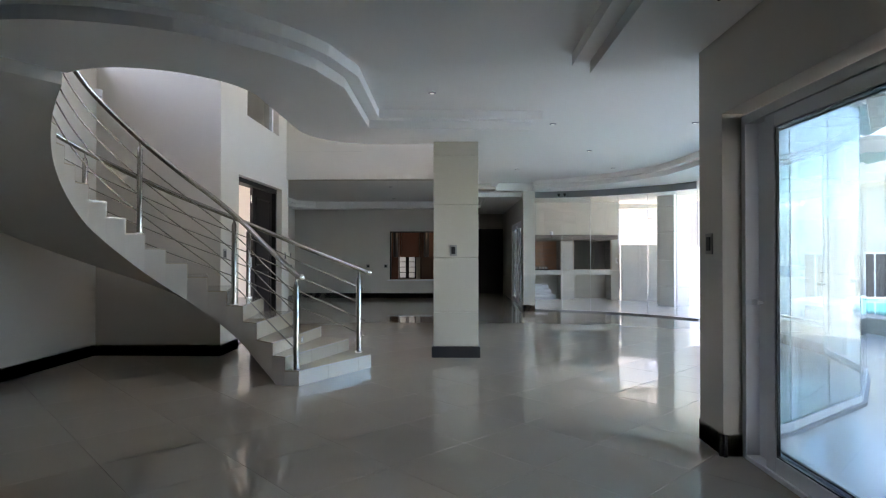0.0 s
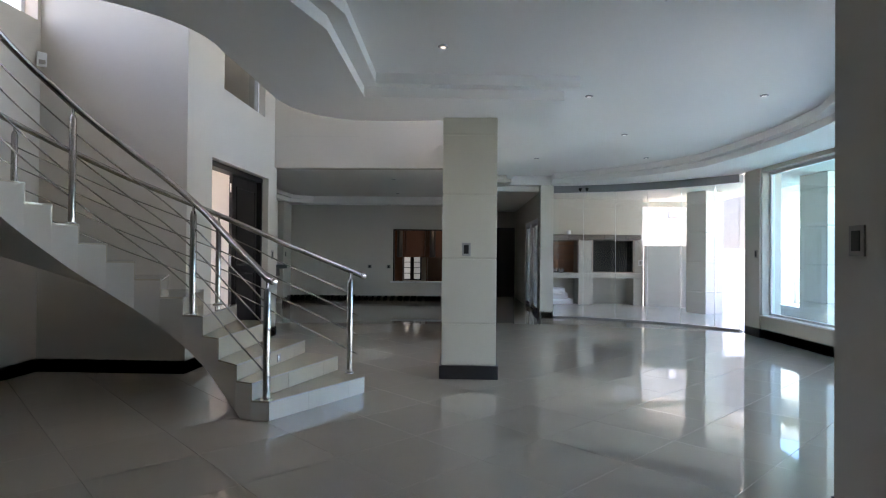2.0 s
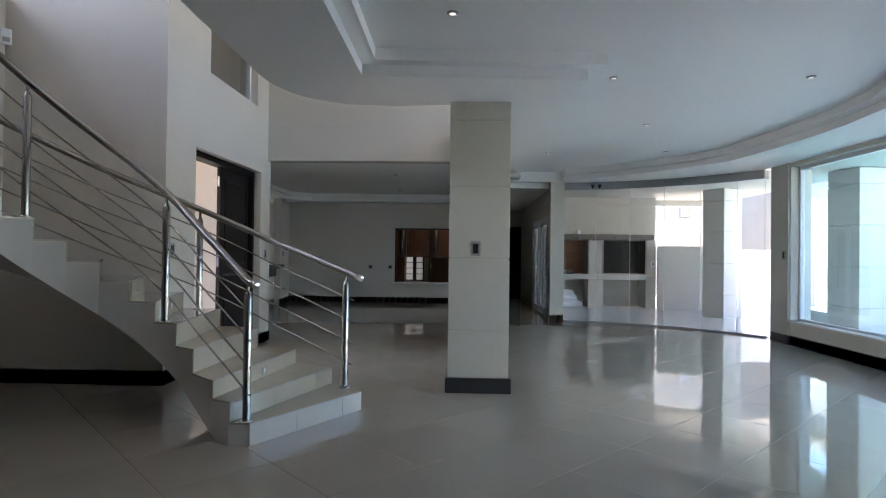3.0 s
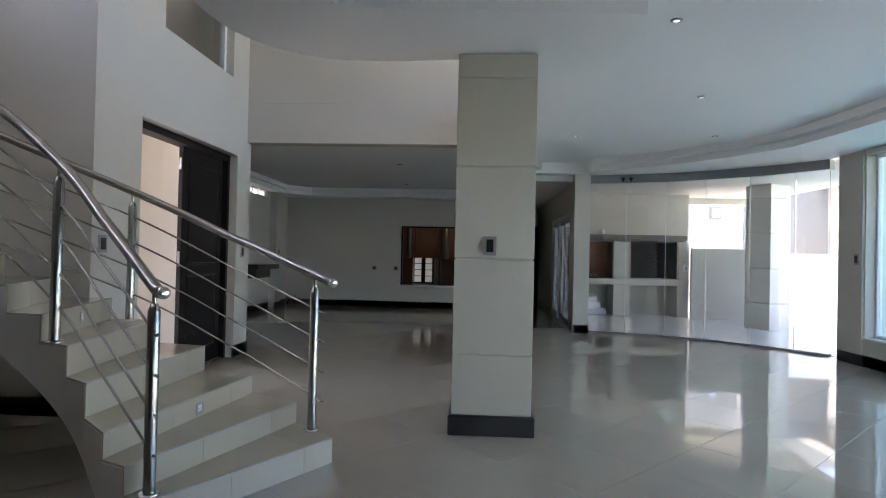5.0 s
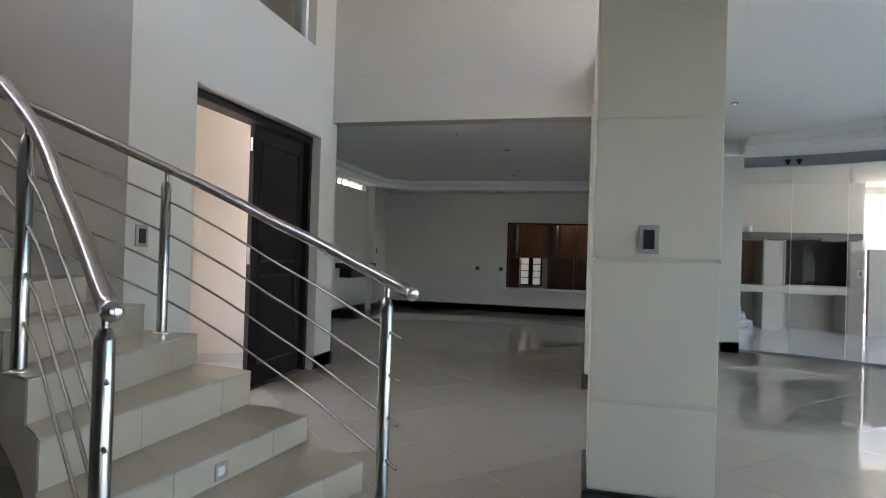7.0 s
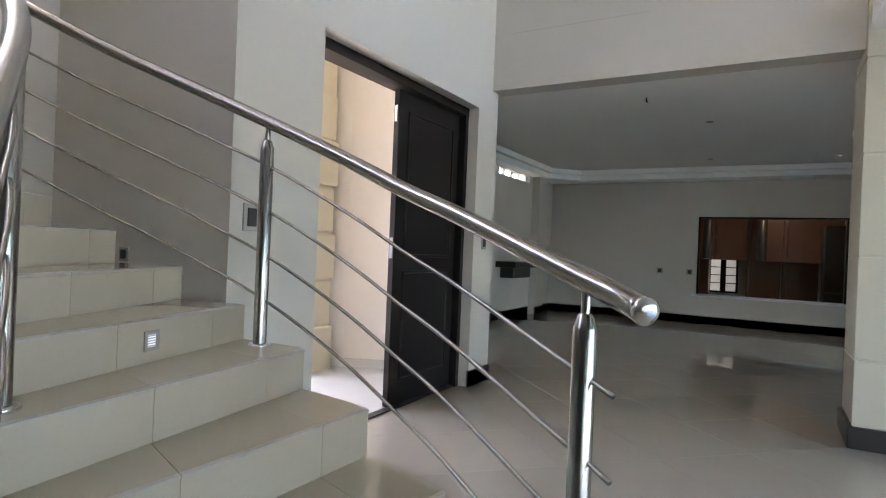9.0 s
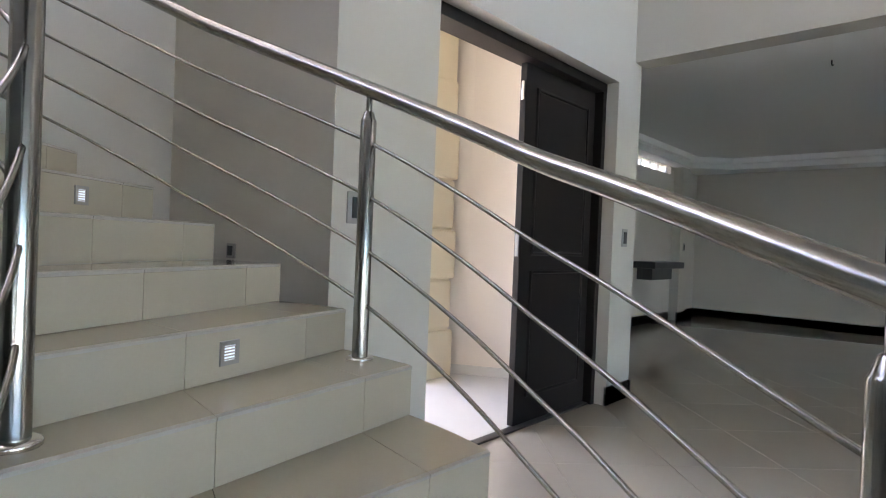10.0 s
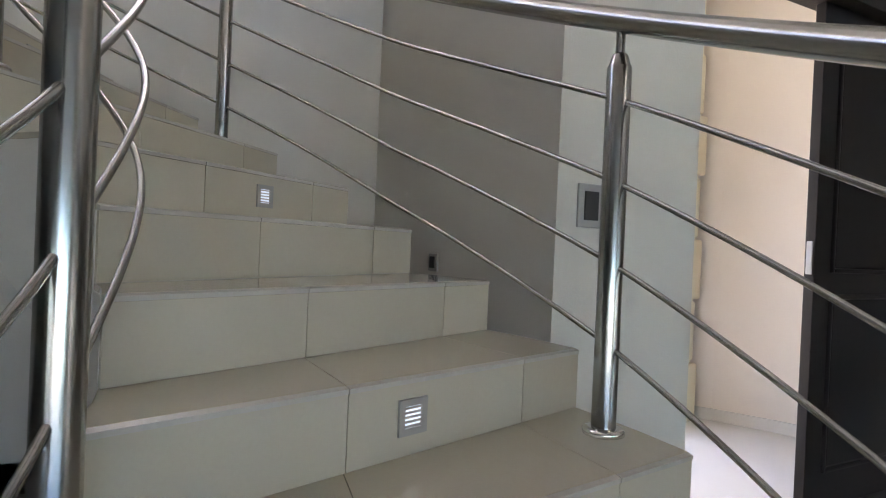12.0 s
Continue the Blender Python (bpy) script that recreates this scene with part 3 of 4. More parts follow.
# ---- upper window over the door ----
uw = empty("window_1", DX - 0.15, 8.26, 3.27)
for nm, bb in (("window_frame", (0, 0, 0, 0.06, 1.44, 0.05)), ("window_frame", (0, 0, 1.38, 0.06, 1.44, 1.43)), ("window_frame", (0, 0, 0.05, 0.06, 0.05, 1.38)), ("window_frame", (0, 1.39, 0.05, 0.06, 1.44, 1.38))):
    part(nm, boxes(bb, bevel=0.004), ALU, uw)
part("pane", boxes((0.025, 0.05, 0.05, 0.031, 1.39, 1.38)), PANE, uw).visible_shadow = False
tagged(uw, "white framed window high in the entrance wall", "window", kind="structure")
sw = empty("window_2", WX - 0.2, 3.4, 3.72)
for bb in ((0, 0, 0, 0.06, 3.9, 0.05), (0, 0, 1.68, 0.06, 3.9, 1.73), (0, 0, 0.05, 0.06, 0.05, 1.68), (0, 3.85, 0.05, 0.06, 3.9, 1.68), (0, 1.92, 0.05, 0.06, 1.98, 1.68)):
    part("window_frame", boxes(bb, bevel=0.004), ALU, sw)
for a, b_ in ((0.05, 1.92), (1.98, 3.85)):
    part("pane", boxes((0.025, a, 0.05, 0.031, b_, 1.68)), PANE, sw).visible_shadow = False
tagged(sw, "white framed window high on the stair wall", "window", kind="structure")

# ---- porch outside the entrance ----
porch_line = [(DX - 0.25, 10.24), (-3.25, 10.16), (-3.66, 9.99), (-4.0, 9.81), (-4.28, 9.62)]
wp = bmesh.new()
prism(wp, porch_line + [(x - 0.06, y + 0.2) for x, y in porch_line[::-1]], -0.03, UP)
structure("wall_porch", wp, PINK, "pale pink plastered porch wall", "wall")
structure("baseboard_porch", ribbon([(-4.28, 9.62), (-4.0, 9.81), (-3.66, 9.99), (-3.25, 10.16), (DX - 0.25, 10.24)], 0.014, 0.006, 0.085), PATIO, "pale tiled skirting on the porch wall", "skirting")
structure("floor_porch", boxes((-7.5, 7.6, -0.1, DX - 0.17, 10.3, 0.006)), PATIO, "pale porch floor tiles", "porch floor")
structure("roof_porch", boxes((-5.6, 7.6, 3.0, DX - 0.25, 10.3, 3.15)), EXTWALL, "flat porch roof slab", "roof")
qp = empty("porch_pillar", -4.25, 9.46)
for i in range(6):
    w = 0.2 if i % 2 else 0.22
    part("stone_block", boxes((-w, -w, 0.43 * i - 0.01, w, w, 0.43 * i + 0.405), bevel=0.02), QUOIN, qp)
part("core", boxes((-0.185, -0.185, -0.02, 0.185, 0.185, 3.0)), QUOIN, qp)
tagged(qp, "cream rusticated block pillar on the porch", "pillar")

# ---- serving hatch and kitchen ----
hatch = empty("serving_hatch", -1.64, BACK)
part("sill", boxes((-0.06, -0.12, 0.5, 2.3, 0.2, 0.535), bevel=0.006), ALU, hatch, "pale stone sill")
for bb in ((0.0, 0.0, 0.535, 0.03, 0.18, 1.95), (2.23, 0.0, 0.535, 2.26, 0.18, 1.95), (0.03, 0.0, 1.92, 2.23, 0.18, 1.95)):
    part("lining", boxes(bb), DOORWOOD, hatch, "dark wooden lining")
tagged(hatch, "serving hatch to the kitchen with dark lining", "serving hatch", kind="structure")


def cabinet(x, y, z, w, d, h, handle_x):
    e = empty("kitchen_cabinet", x, y, z)
    part("body", boxes((0, 0, 0, w, d, h)), CABWOOD, e)
    dr = part("door", boxes((0.004, -0.02, 0.004, w - 0.004, -0.001, h - 0.004), bevel=0.003), CABWOOD, e)
    b = bmesh.new()
    tube(b, [(handle_x, -0.05, h * 0.06), (handle_x, -0.05, h * 0.94)], 0.008, 8)
    part("handle", b, STEEL, dr, "long steel bar handle", True)
    return tagged(e, "brown wooden kitchen cabinet with a steel bar handle", "cabinet", "kitchen cabinets")


for x in (-2.2, -1.55, -0.9, -0.25, 0.4):
    cabinet(x, 19.0, 1.18, 0.64, 0.35, 1.42, 0.06)
for x in (-3.1, -2.4, -0.95, -0.25):
    cabinet(x, 20.22, 0.0, 0.68, 0.36, 2.3, 0.06)


def pendant(x, y):
    """A long tube lamp that hangs from the kitchen ceiling."""
    e = empty("pendant_lamp", x, y, 2.6)
    b = bmesh.new()
    tube(b, [(0, 0, z) for z in (0.0, -1.4, -1.408, -1.408)], [0.085, 0.085, 0.08, 0.07], 24)
    part("tube", b, GUNMETAL, e, smooth=True)
    b = bmesh.new()
    tube(b, [(0, 0, -1.4), (0, 0, -1.412)], 0.06, 20)
    part("lamp_face", b, UNLIT, e, "unlit lamp")
    return tagged(e, "tall dark steel tube lamp hanging over the kitchen counter", "pendant lamp", "kitchen pendants")


pendant(-1.6, 18.2)
pendant(-0.63, 18.2)
fr = empty("refrigerator", 0.4, 18.25)
part("body", boxes((0, 0.05, 0, 0.34, 0.7, 1.9), bevel=0.01), BLACK, fr)
part("door", boxes((0, 0, 0.66, 0.34, 0.045, 1.9), bevel=0.01), BLACK, fr)
part("drawer", boxes((0, 0, 0.03, 0.34, 0.045, 0.65), bevel=0.01), BLACK, fr)
tagged(fr, "tall black refrigerator at the end of the kitchen", "refrigerator")
kw = empty("window_3", -1.76, 20.62, 0.4)
for bb in ((0, 0, 0, 0.64, 0.06, 0.04), (0, 0, 0.98, 0.64, 0.06, 1.02), (0, 0, 0.04, 0.05, 0.06, 0.98), (0.26, 0, 0.04, 0.38, 0.06, 0.98), (0.59, 0, 0.04, 0.64, 0.06, 0.98)):
    part("window_frame", boxes(bb), DOORWOOD, kw)
for a in (0.05, 0.38):
    for q in range(1, 5):
        part("glazing_bar", boxes((a, 0.0, 0.04 + q * 0.188 - 0.01, a + 0.21, 0.05, 0.04 + q * 0.188 + 0.01)), DOORWOOD, kw)
tagged(kw, "narrow kitchen window with dark glazing bars", "window", kind="structure")

# Added wall: keeps bright sky out of the kitchen window and its floor reflection.
structure("wall_sky_screen", boxes((-4.6, 22.0, -0.33, 2.2, 22.2, 2.6)), EXTWALL, "added plastered wall that screens the sky from the kitchen window", "wall")

# Unseen slab, added to shade that wall so the window looks dimmer.
structure("roof_yard_shade", boxes((-4.7, 20.9, 2.62, 2.3, 22.2, 2.8)), EXTWALL, "unseen added slab that shades the wall behind the kitchen", "roof")

# ---- dining room fittings ----
shelf = empty("wall_counter", -4.45, 14.8)
part("slab", boxes((0, -0.6, 0.9, 0.36, 0.6, 1.0), bevel=0.012), SKIRT, shelf)
part("bracket", boxes((0, -0.4, 0.72, 0.24, 0.4, 0.9), bevel=0.01), SKIRT, shelf)
tagged(shelf, "dark stone counter hung on the dining wall", "counter")
dw = empty("window_4", -4.55, 14.2, 2.47)
for i in range(5):
    part("mullion", boxes((-0.03, i * 0.34, 0, 0.03, i * 0.34 + 0.04, 0.12)), ALU, dw)
part("pane", boxes((-0.003, 0, 0, 0.003, 1.4, 0.12)), PANE, dw).visible_shadow = False
tagged(dw, "slit window under the dining room ceiling", "window", kind="structure")

# ---- passage door and slider ----
pd = empty("door_2", 1.0, 18.97)
part("leaf", boxes((0.06, -0.03, 0.0, 0.82, 0.0, 2.05), bevel=0.003), DOORWOOD, pd)
part("door_frame", boxes((0, -0.05, 0, 0.06, 0.02, 2.1), (0.82, -0.05, 0, 0.88, 0.02, 2.1), (0, -0.05, 2.05, 0.88, 0.02, 2.11)), DOORWOOD, pd)
tagged(pd, "dark wooden door at the end of the passage", "door", kind="structure")


def slider(name, x, y0, y1, h, panels, label, thick=0.1, st=0.075):
    """A sliding door in a wall along y: fixed frame, then panels, each with its ends, its track from the room outwards, and its glass."""
    e = empty(name, x, y0)
    L = y1 - y0
    for nm, bb in (("frame_jamb", (0, 0, 0, thick, 0.05, h)), ("frame_jamb", (0, L - 0.05, 0, thick, L, h)), ("frame_head", (0, 0.05, h - 0.06, thick, L - 0.05, h)), ("floor_track", (0, 0.05, 0, thick, L - 0.05, 0.03))):
        part(nm, boxes(bb, bevel=0.004), ALU, e)
    for a, b_, track, tint in panels:
        a, b_, u = a - y0, b_ - y0, 0.006 + track * 0.04
        p = part("panel_frame", boxes((u, a, 0.03, u + 0.036, a + st, h - 0.06), (u, b_ - st, 0.03, u + 0.036, b_, h - 0.06), (u, a + st, 0.03, u + 0.036, b_ - st, 0.12), (u, a + st, h - 0.14, u + 0.036, b_ - st, h - 0.06), bevel=0.004), ALU, e)
        part("pane", boxes((u + 0.015, a + st, 0.12, u + 0.021, b_ - st, h - 0.14)), tint, p).visible_shadow = False
        for bb in ((a + st, 0.12, a + st + 0.009, h - 0.14), (b_ - st - 0.009, 0.12, b_ - st, h - 0.14), (a + st + 0.009, 0.12, b_ - st - 0.009, 0.129), (a + st + 0.009, h - 0.149, b_ - st - 0.009, h - 0.14)):
            part("gasket", boxes((u + 0.008, bb[0], bb[1], u + 0.028, bb[2], bb[3])), BLACK, p, "black rubber gasket")
        if b_ > L - 0.1:
            part("handle", boxes((u - 0.03, b_ - 0.055, 0.98, u, b_ - 0.02, 1.0), (u - 0.045, b_ - 0.06, 0.97, u - 0.03, b_ + 0.03, 1.01), bevel=0.004), ALU, p, "white lever handle")
    return tagged(e, label, "sliding door", kind="structure")


slider("door_3", 2.12, 1.75, 3.9, 2.17, ((1.81, 3.65, 0.2, GREENPANE), (1.98, 3.845, 1.85, PANE)), "white aluminium sliding glass door to the patio, pulled slightly back", 0.12, 0.1)
slider("door_4", 1.87, 13.7, 16.1, 2.08, ((13.75, 14.55, 0, PANE), (14.5, 15.3, 1, PANE), (15.25, 16.05, 0, PANE)), "white aluminium sliding door in the passage", 0.12)

# ---- picture window ----
pw = empty("window_5", 5.12, 7.6, 0.34)
for bb in ((0, 0, 0, 0.07, 3.08, 0.05), (0, 0, 2.25, 0.07, 3.08, 2.3), (0, 0, 0.05, 0.07, 0.05, 2.25), (0, 3.03, 0.05, 0.07, 3.08, 2.25)):
    part("window_frame", boxes(bb, bevel=0.005), ALU, pw)
part("pane", boxes((0.03, 0.05, 0.05, 0.036, 3.03, 2.25)), BLUEPANE, pw).visible_shadow = False
part("window_sill", boxes((-0.14, -0.0, -0.002, 0.0, 3.08, 0.02), bevel=0.006), WHITE, pw, "white painted sill")
tagged(pw, "large fixed picture window with a white frame", "window", kind="structure")

crk = ribbon([(-2.52, 10.1405), (-1.95, 10.1405), (-1.35, 10.1405)], 0.0012, 3.0855, 3.0875)
part("hairline_crack", crk, PLASTIC, bpy.data.objects["wall_bulkhead"], "thin dark hairline crack")
# Fill light with no fitting, added to brighten the cabinet fronts.
kl = new("kitchen_fill", bpy.data.lights.new("kitchen_fill", "AREA"))
kl.data.energy, kl.data.size, kl.data.color = 0.45, 0.3, (1.0, 0.8, 0.58)
kl.matrix_world = look((-0.4, 17.25, 2.52), (-0.5, 19.6, 1.0))

# ---- glazing ----
gl = empty("folding_glass_wall", GX, GY)
PANE_ENDS = (81.6, 73.2, 64.7, 56.4, 47.9, 39.5, 33.4)
for a0, a1 in zip(PANE_ENDS, PANE_ENDS[1:]):
    b = bmesh.new()
    p, q = arc(0, 0, GR, a0 - 0.1, a1 + 0.1, 1)
    n = Vector((q[1] - p[1], p[0] - q[0])).normalized() * 0.005
    prism(b, [(p[0] - n.x, p[1] - n.y), (q[0] - n.x, q[1] - n.y), (q[0] + n.x, q[1] + n.y), (p[0] + n.x, p[1] + n.y)], 0.03, 2.57)
    pn = part("pane", b, PANE, gl)
    pn.visible_shadow = False
    if a0 < 80:
        d = (Vector(p) - Vector(q)).normalized()
        e0, e1 = Vector(p) + d * 0.001, Vector(p) + d * 0.0075
        part("polished_edge", prism(bmesh.new(), [tuple(e0 - n), tuple(e1 - n), tuple(e1 + n), tuple(e0 + n)], 0.03, 2.57), PANE_EDGE, pn, "pale polished glass edge")
for nm, z0, z1, w in (("head_track", 2.56, LOW, 0.06), ("floor_track", 0.0, 0.03, 0.035)):
    b = bmesh.new()
    prism(b, arc(0, 0, GR + w, 81.8, 33.2, 24) + arc(0, 0, GR - w, 33.2, 81.8, 24), z0, z1)
    part(nm, b, GREYALU, gl, "grey aluminium track")
for a in (74.0, 72.2):
    rx, ry = GR * math.cos(radians(a)), GR * math.sin(radians(a))
    rb = bmesh.new()
    rx, ry = rx * 0.981, ry * 0.981
    tube(rb, [(rx, ry, z) for z in (2.645, 2.62, 2.6, 2.575)], [0.034, 0.034, 0.02, 0.012], 12)
    part("roller", rb, BLACK, gl, "black hanging roller")
tagged(gl, "curved frameless folding glass wall in grey tracks", "glass wall", kind="structure")
gb = empty("bay_glass_wall", 0, 0)
for p, q in zip(bay, bay[1:]):
    p, q = Vector(p), Vector(q)
    halves = 2 if (q - p).length > 1 else 1
    for h in range(halves):
        u, v = p.lerp(q, (h + 0.006) / halves), p.lerp(q, (h + 0.994) / halves)
        pn = part("pane", ribbon([tuple(u), tuple(v)], 0.01, 0.09, 2.58), BAYPANE, gb)
        pn.visible_shadow = False
        part("polished_edge", ribbon([tuple(v), tuple(p.lerp(q, (h + 1) / halves - 0.001))], 0.011, 0.09, 2.58), PANE_EDGE, pn, "pale polished glass edge")
        part("bottom_rail", ribbon([tuple(u), tuple(v)], 0.022, 0.03, 0.09), ALU, pn, "white bottom rail")
        if halves == 2:
            d = (v - u).normalized()
            n = Vector((d.y, -d.x))
            kn = bmesh.new()
            c = v - d * 0.05
            tube(kn, [(c.x - n.x * 0.05, c.y - n.y * 0.05, 1.06), (c.x - n.x * 0.02, c.y - n.y * 0.02, 1.06), (c.x - n.x * 0.02, c.y - n.y * 0.02, 1.06), (c.x, c.y, 1.06)], [0.018, 0.018, 0.01, 0.01], 12)
            part("knob", kn, CHROME, pn, "small steel door knob", True)
part("floor_track", ribbon(bay, 0.05, 0.0, 0.03), GREYALU, gb, "grey aluminium track")
part("head_track", ribbon(bay, 0.06, 2.56, 2.62), GREYALU, gb, "grey aluminium track")
tagged(gb, "frameless glass wall round the near side of the bay", "glass wall", kind="structure")

# ---- patio ----
pv = bmesh.new()
prism(pv, [(24, -12), (24, 30), (2.05, 30), (2.05, 13.35)] + arc(GX, GY, GR + 0.05, 81.5, 33.5, 24) + [(5.3, 11.15), (5.3, 7.6), (5.05, 7.6), (4.64, 6.27), (3.79, 5.13), (2.72, 4.32), (2.34, 4.12), (2.28, 4.0), (2.28, -12)], -0.31, 0.006)
structure("pavement", pv, PATIO, "pale tiled patio outside the glass", "patio floor")
# The slab's unseen outer reach is deepened to cut light through the sliding door.
tr = bmesh.new()
prism(tr, [(2.3, -7), (8.4, -7), (8.7, -1.5), (8.4, 0.6), (7.4, 2.4), (5.8, 3.6), (3.6, 4.4), (2.3, 4.1)], 2.72, 3.0)
structure("roof_terrace", tr, EXTWALL, "curved roof slab over the terrace door", "roof")
# Past about x 5.4 the slab is an added strip that shades the columns.
rp = bmesh.new()
prism(rp, [(2.05, 13.4)] + arc(GX, GY, GR + 0.28, 80, 36, 16) + [(5.35, 11.2), (5.42, 8.4), (6.95, 8.4), (6.95, 17.4), (2.05, 17.4)], 2.74, 2.98)
structure("roof_patio", rp, EXTWALL, "cream plastered patio roof slab", "roof")
structure("wall_patio_back", boxes((2.05, 17.0, -0.03, 4.9, 17.2, 2.74)), EXTWALL, "cream plastered patio wall", "wall")
structure("trim_patio_beam", boxes((4.9, 16.9, 2.6, 6.95, 17.2, 2.74)), EXTWALL, "cream plastered beam under the patio roof", "beam")
structure("wall_patio_low", ribbon(arc(3.5, 9.4, 6.95, 78.3, 64, 12), 0.2, -0.03, 1.54), EXTWALL, "curved low plastered wall beside the barbecue", "wall", True).data.set_sharp_from_angle(angle=radians(30))
# The low wall continues here; white colour stands in for sunlight on it.
structure("wall_low_sunlit", boxes((7.25, 17.6, 0.0, 10.2, 17.8, 1.5)), ALU, "sunlit stretch of the low wall, its brightness put into a white colour", "wall")
# Stands for the grey-beige building that rises behind the low wall.
structure("wall_grey_building", boxes((7.3, 19.0, -0.03, 10.4, 19.2, 3.4)), GREYBUILDING, "grey plastered wall of the building behind the low wall", "wall")

# ---- braai ----
BY = BY_FRONT
br = empty("built_in_barbecue", 2.05, BY)
for a, b_ in ((0.0, 0.1), (1.2, 1.56), (2.6, 2.85)):
    part("pier", boxes((a, 0, -0.03, b_, 0.75, 1.7), bevel=0.008), EXTWALL, br)
part("counter", boxes((0.1, -0.03, 0.7, 2.85, 0.75, 0.83), bevel=0.01), EXTWALL, br, "white plastered counter")
part("mantel", boxes((0.0, -0.1, 1.7, 2.78, 0.75, 1.82), bevel=0.025), CONCRETE, br, "worn dark concrete mantel")
part("hood", boxes((0.0, 0.06, 1.82, 2.85, 0.75, 2.74)), EXTWALL, br, "cream plastered hood")
part("firebox", boxes((1.56, 0.5, 0.83, 2.6, 0.7, 1.7), (1.56, 0.02, 0.832, 2.6, 0.5, 0.85), (1.56, 0.02, 0.85, 1.59, 0.5, 1.7), (1.59, 0.02, 1.66, 2.57, 0.5, 1.7), (2.57, 0.02, 0.85, 2.6, 0.5, 1.7)), SOOT, br, "soot-blackened firebox")
part("brick_niche", boxes((0.1, 0.5, 0.83, 1.2, 0.7, 1.7), (1.17, 0.02, 0.832, 1.2, 0.5, 1.7), (0.1, 0.02, 1.66, 1.17, 0.5, 1.7)), CONCRETE, br, "dark smoky niche")
part("back_panel", boxes((0.1, 0.6, -0.03, 2.6, 0.7, 0.7)), EXTWALL, br, "cream back of the wood stores")
for bb in ((1.53, -0.012, 0.83, 1.57, 0.03, 1.7), (2.59, -0.012, 0.83, 2.63, 0.03, 1.7), (1.57, -0.012, 0.826, 2.59, 0.03, 0.86)):
    part("edging", boxes(bb, bevel=0.006), RUST, br, "flaking rusty edging")
for i in range(7):
    for j in range(4):
        x0 = 0.11 + j * 0.27 + (0.13 if i % 2 else 0.0)
        part("brick", boxes((x0, 0.49, 0.84 + i * 0.118, min(x0 + 0.255, 1.165), 0.505, 0.945 + i * 0.118), bevel=0.004), BRICK, br)
for i in range(9):
    x0 = 0.02 + i * 0.3
    part("chipped_stone", boxes((x0, -0.125 + 0.02 * (i % 3), 1.69 - 0.012 * ((i * 5) % 3), x0 + 0.29, -0.07, 1.79), bevel=0.02), CONCRETE, br)
tagged(br, "built-in plastered barbecue with firebox and wood stores", "barbecue")
bag = bmesh.new()
box(bag, 2.25, 16.3, 0.006, 3.12, 16.75, 0.15, bevel=0.06)
box(bag, 2.28, 16.33, 0.13, 3.0, 16.7, 0.3, bevel=0.06)
box(bag, 2.3, 16.36, 0.28, 2.92, 16.66, 0.43, bevel=0.05)
lump = random.Random(5)
bmesh.ops.subdivide_edges(bag, edges=bag.edges[:], cuts=2, use_grid_fill=True)
for v in bag.verts:
    if v.co.z > 0.03:
        v.co += Vector((lump.uniform(-0.018, 0.018), lump.uniform(-0.012, 0.012), lump.uniform(-0.014, 0.01)))
tagged(part("folded_cover", bag, ALU), "white folded cover stacked in the wood store", "folded cover")
gr = empty("grill_tray", 2.65, 16.45, 0.83)
part("tray", boxes((-0.28, -0.12, 0, 0.28, 0.14, 0.03), bevel=0.01), SOOT, gr)
for i in range(6):
    part("bar", boxes((-0.24 + i * 0.09, -0.1, 0.03, -0.21 + i * 0.09, 0.12, 0.1), bevel=0.006), GREYALU, gr)
tagged(gr, "dark grill tray on the barbecue counter", "grill tray")
cup = bmesh.new()
tube(cup, [(2.98, 16.2, 1.82), (2.98, 16.2, 1.92)], 0.05, 16)
tagged(part("white_pot", cup, ALU), "small white pot on the mantel", "pot")


def patio_column(x, y, rz=0, w=0.27):
    e = empty("patio_column", x, y, -0.03, rz)
    zs = (0.0, 0.53, 1.18, 1.85, 2.5, 2.77)
    for a, b_ in zip(zs, zs[1:]):
        part("stone_block", boxes((-w, -w, a + 0.007, w, w, b_ - 0.007), bevel=0.014), PILLAR, e)
    part("core", boxes((0.02 - w, 0.02 - w, 0, w - 0.02, w - 0.02, 2.77)), PILLAR, e)
    return tagged(e, "square cream block column on the patio", "column", "patio columns")


patio_column(5.72, 14.5, 26)
patio_column(6.635, 11.56, 8, 0.325)
structure("wall_garden_far", boxes((17.0, -12, -0.3, 17.25, 16.9, 2.3)), PILLAR, "pale plastered garden wall beyond the pool", "wall")
structure("wall_neighbour", boxes((4.9, 21.5, -0.3, 22, 21.8, 5.0)), EXTWALL, "white wall of the neighbouring building", "wall")
wl = empty("wall_lamp", 7.55, 21.5, 2.78)
part("box", boxes((-0.16, -0.16, -0.18, 0.16, 0.0, 0.18), bevel=0.02), PLASTIC, wl)
part("pane", boxes((-0.12, -0.17, -0.14, 0.12, -0.155, 0.14)), ALU, wl, "pale front pane")
tagged(wl, "square lamp box on the neighbouring wall", "wall lamp")

# ---- pool and far house ----
pool = empty("swimming_pool", 9.5, 11.0, -0.03)
for bb in ((-2.5, -3.0, 0, 2.5, -2.6, 0.3), (-2.5, 2.6, 0, 2.5, 3.0, 0.3), (-2.5, -2.6, 0, -2.1, 2.6, 0.3), (2.1, -2.6, 0, 2.5, 2.6, 0.3)):
    part("coping", boxes(bb, bevel=0.02), PATIO, pool)
part("water", boxes((-2.1, -2.6, 0.0, 2.1, 2.6, 0.24)), WATER, pool, "turquoise pool water")
tagged(pool, "raised turquoise swimming pool with pale coping", "pool")
house = empty("house", 14.0, 17.0, -0.03)
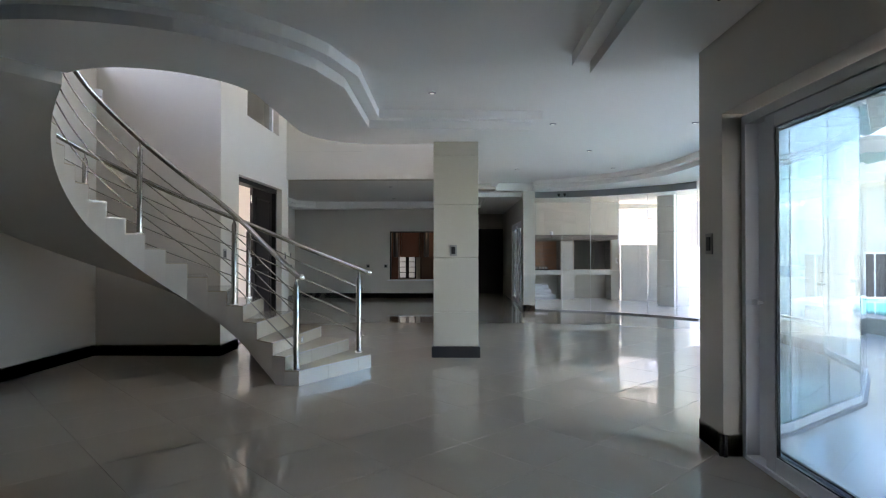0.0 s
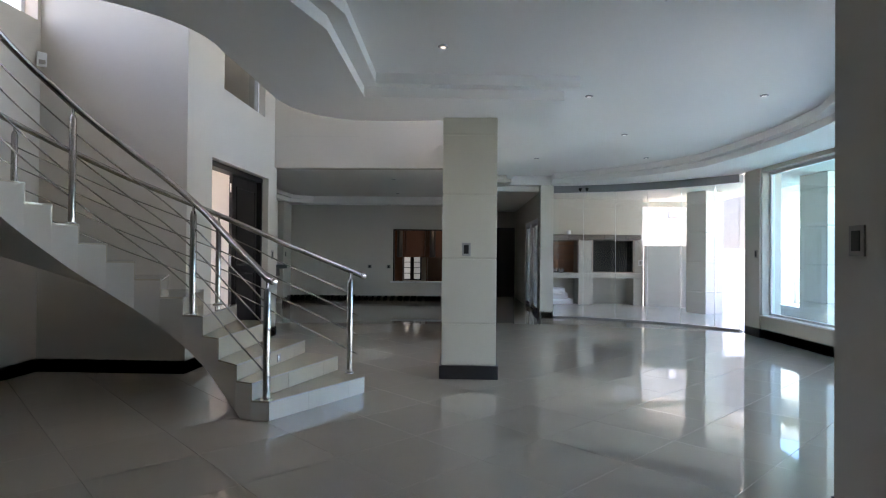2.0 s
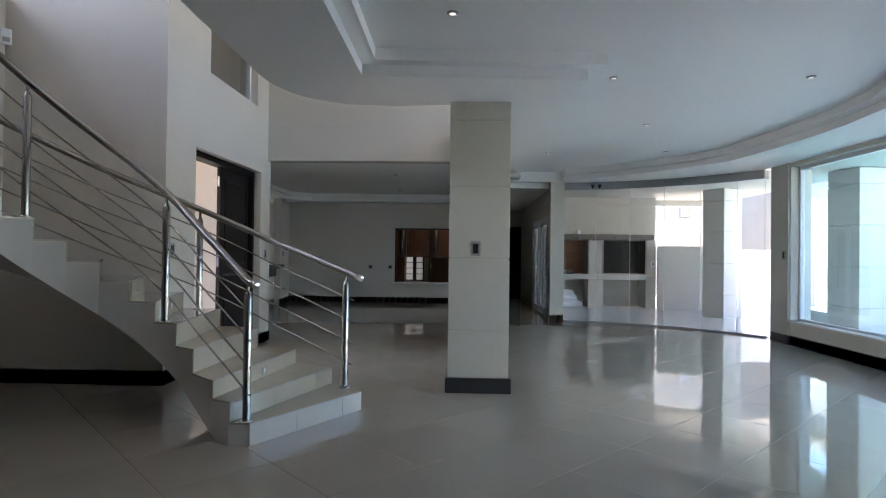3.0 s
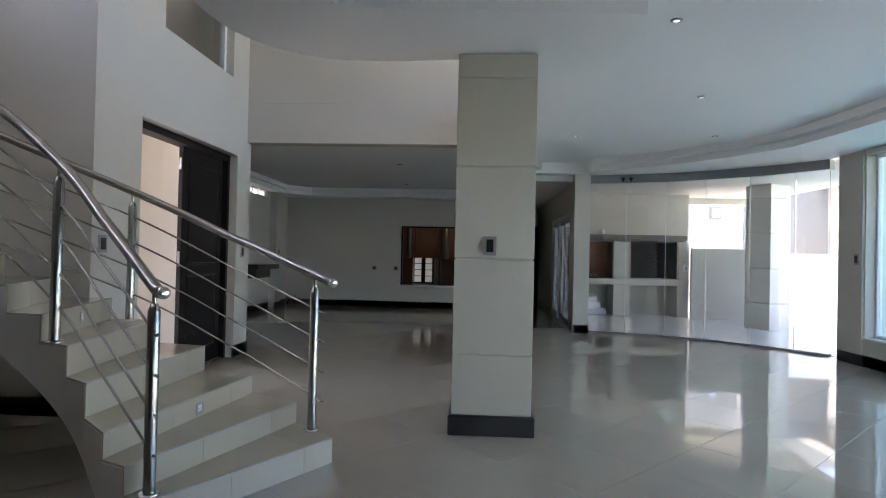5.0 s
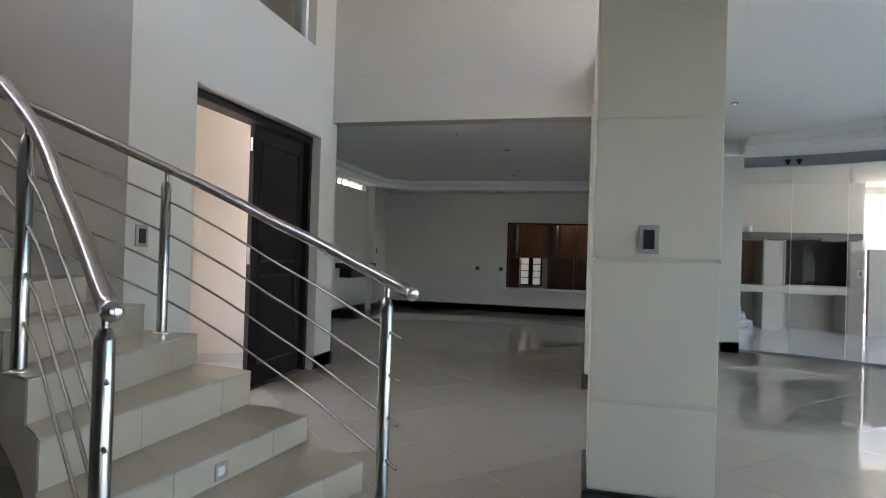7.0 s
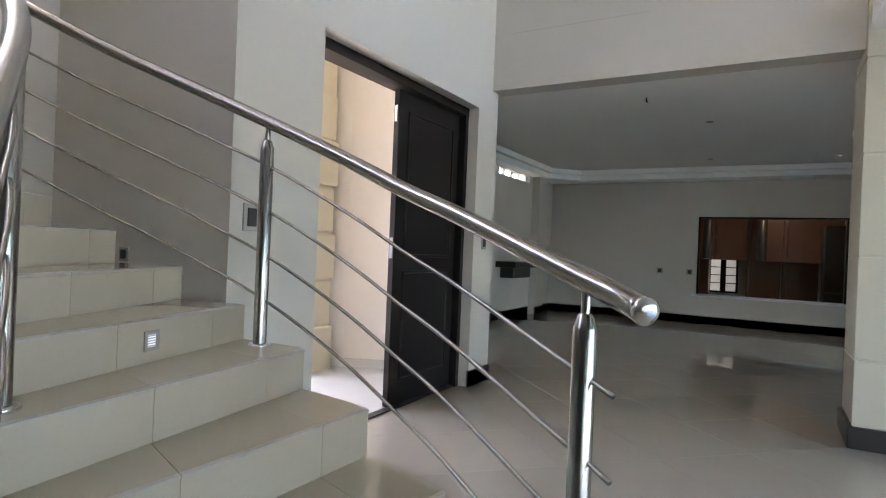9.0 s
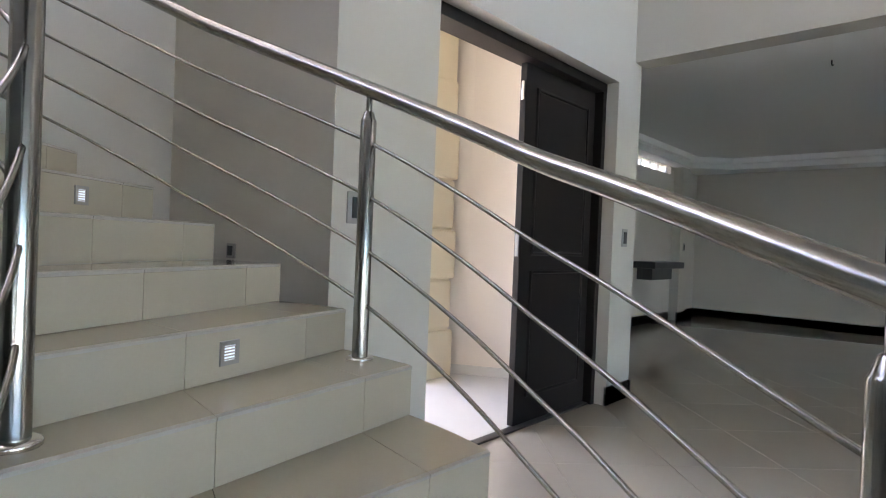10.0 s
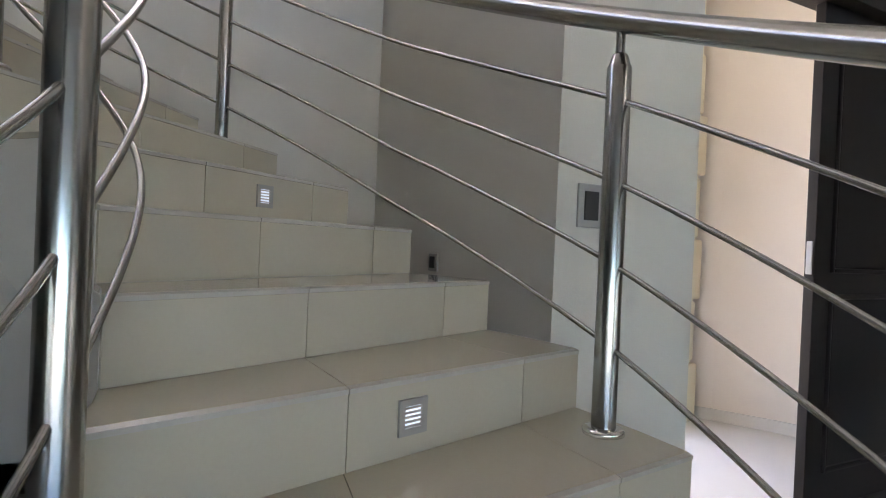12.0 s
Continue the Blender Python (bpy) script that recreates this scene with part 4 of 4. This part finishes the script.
part("wall", boxes((-4.5, 0, 0, 6, 6, 3.4)), EXTWALL, house)
part("roof", boxes((-4.8, -0.4, 3.4, 6.3, 6.3, 3.65), bevel=0.03), EXTWALL, house)
for x in (-3.9, -2.2, -0.3, 1.6):
    w = part("window", boxes((x, -0.03, -0.0, x + 1.3, 0.0, 1.38)), ALU, house, "white framed window")
    part("pane", boxes((x + 0.06, -0.04, 0.06, x + 0.62, -0.028, 1.32)), DARKGLASS, w)
    part("pane", boxes((x + 0.68, -0.04, 0.06, x + 1.24, -0.028, 1.32)), DARKGLASS, w)
tagged(house, "white plastered single storey house beyond the pool", "house")

# ---- floor tiles ----
PITCH = 0.9
SIDE = PITCH / math.sqrt(2)
tb = bmesh.new()
box(tb, -SIDE / 2 + 0.0011, -SIDE / 2 + 0.0011, -0.012, SIDE / 2 - 0.0011, SIDE / 2 - 0.0011, 0.0)
bmesh.ops.bevel(tb, geom=[e for e in tb.edges if all(v.co.z > -0.001 for v in e.verts)], offset=0.0007, segments=1, affect="EDGES")
tme = bpy.data.meshes.new("tile")
tb.to_mesh(tme)
tb.free()
tme.materials.append(TILE)
floor = bpy.data.objects["floor"]
spots = []
for i in range(-12, 30):
    for j in range(-30, 14):
        c, d = 2.68 + PITCH * (i + 0.5), -1.97 + PITCH * (j + 0.5)
        x, y = (c + d) / 2, (c - d) / 2
        if -4.7 < x < 5.4 and -2.6 < y < 19.0 and not (x > 2.7 and (y < 3.9 or y > 13.8)) and not (x < DX - 0.5 and 7.9 < y < 10.0):
            spots.append((x, y))
spots.sort(key=lambda p: (abs(p[0] - 0.8) * 1.2 + abs(p[1] - 6.0)))
for x, y in spots[:300]:
    o = new("tile", tme)
    o.matrix_world = pose(x, y, 0, 0, 0, 45)
    o.parent = floor
rest = bmesh.new()
for x, y in spots[300:]:
    h = SIDE / math.sqrt(2) - 0.0013
    vs = [rest.verts.new((x + a * h, y + b_ * h, 0.0)) for a, b_ in ((1, 0), (0, 1), (-1, 0), (0, -1))]
    rest.faces.new(vs)
far = part("far_tiles", rest, TILE, floor)
tagged(far, "polished cream floor tiles laid diagonally", kind="stuff")
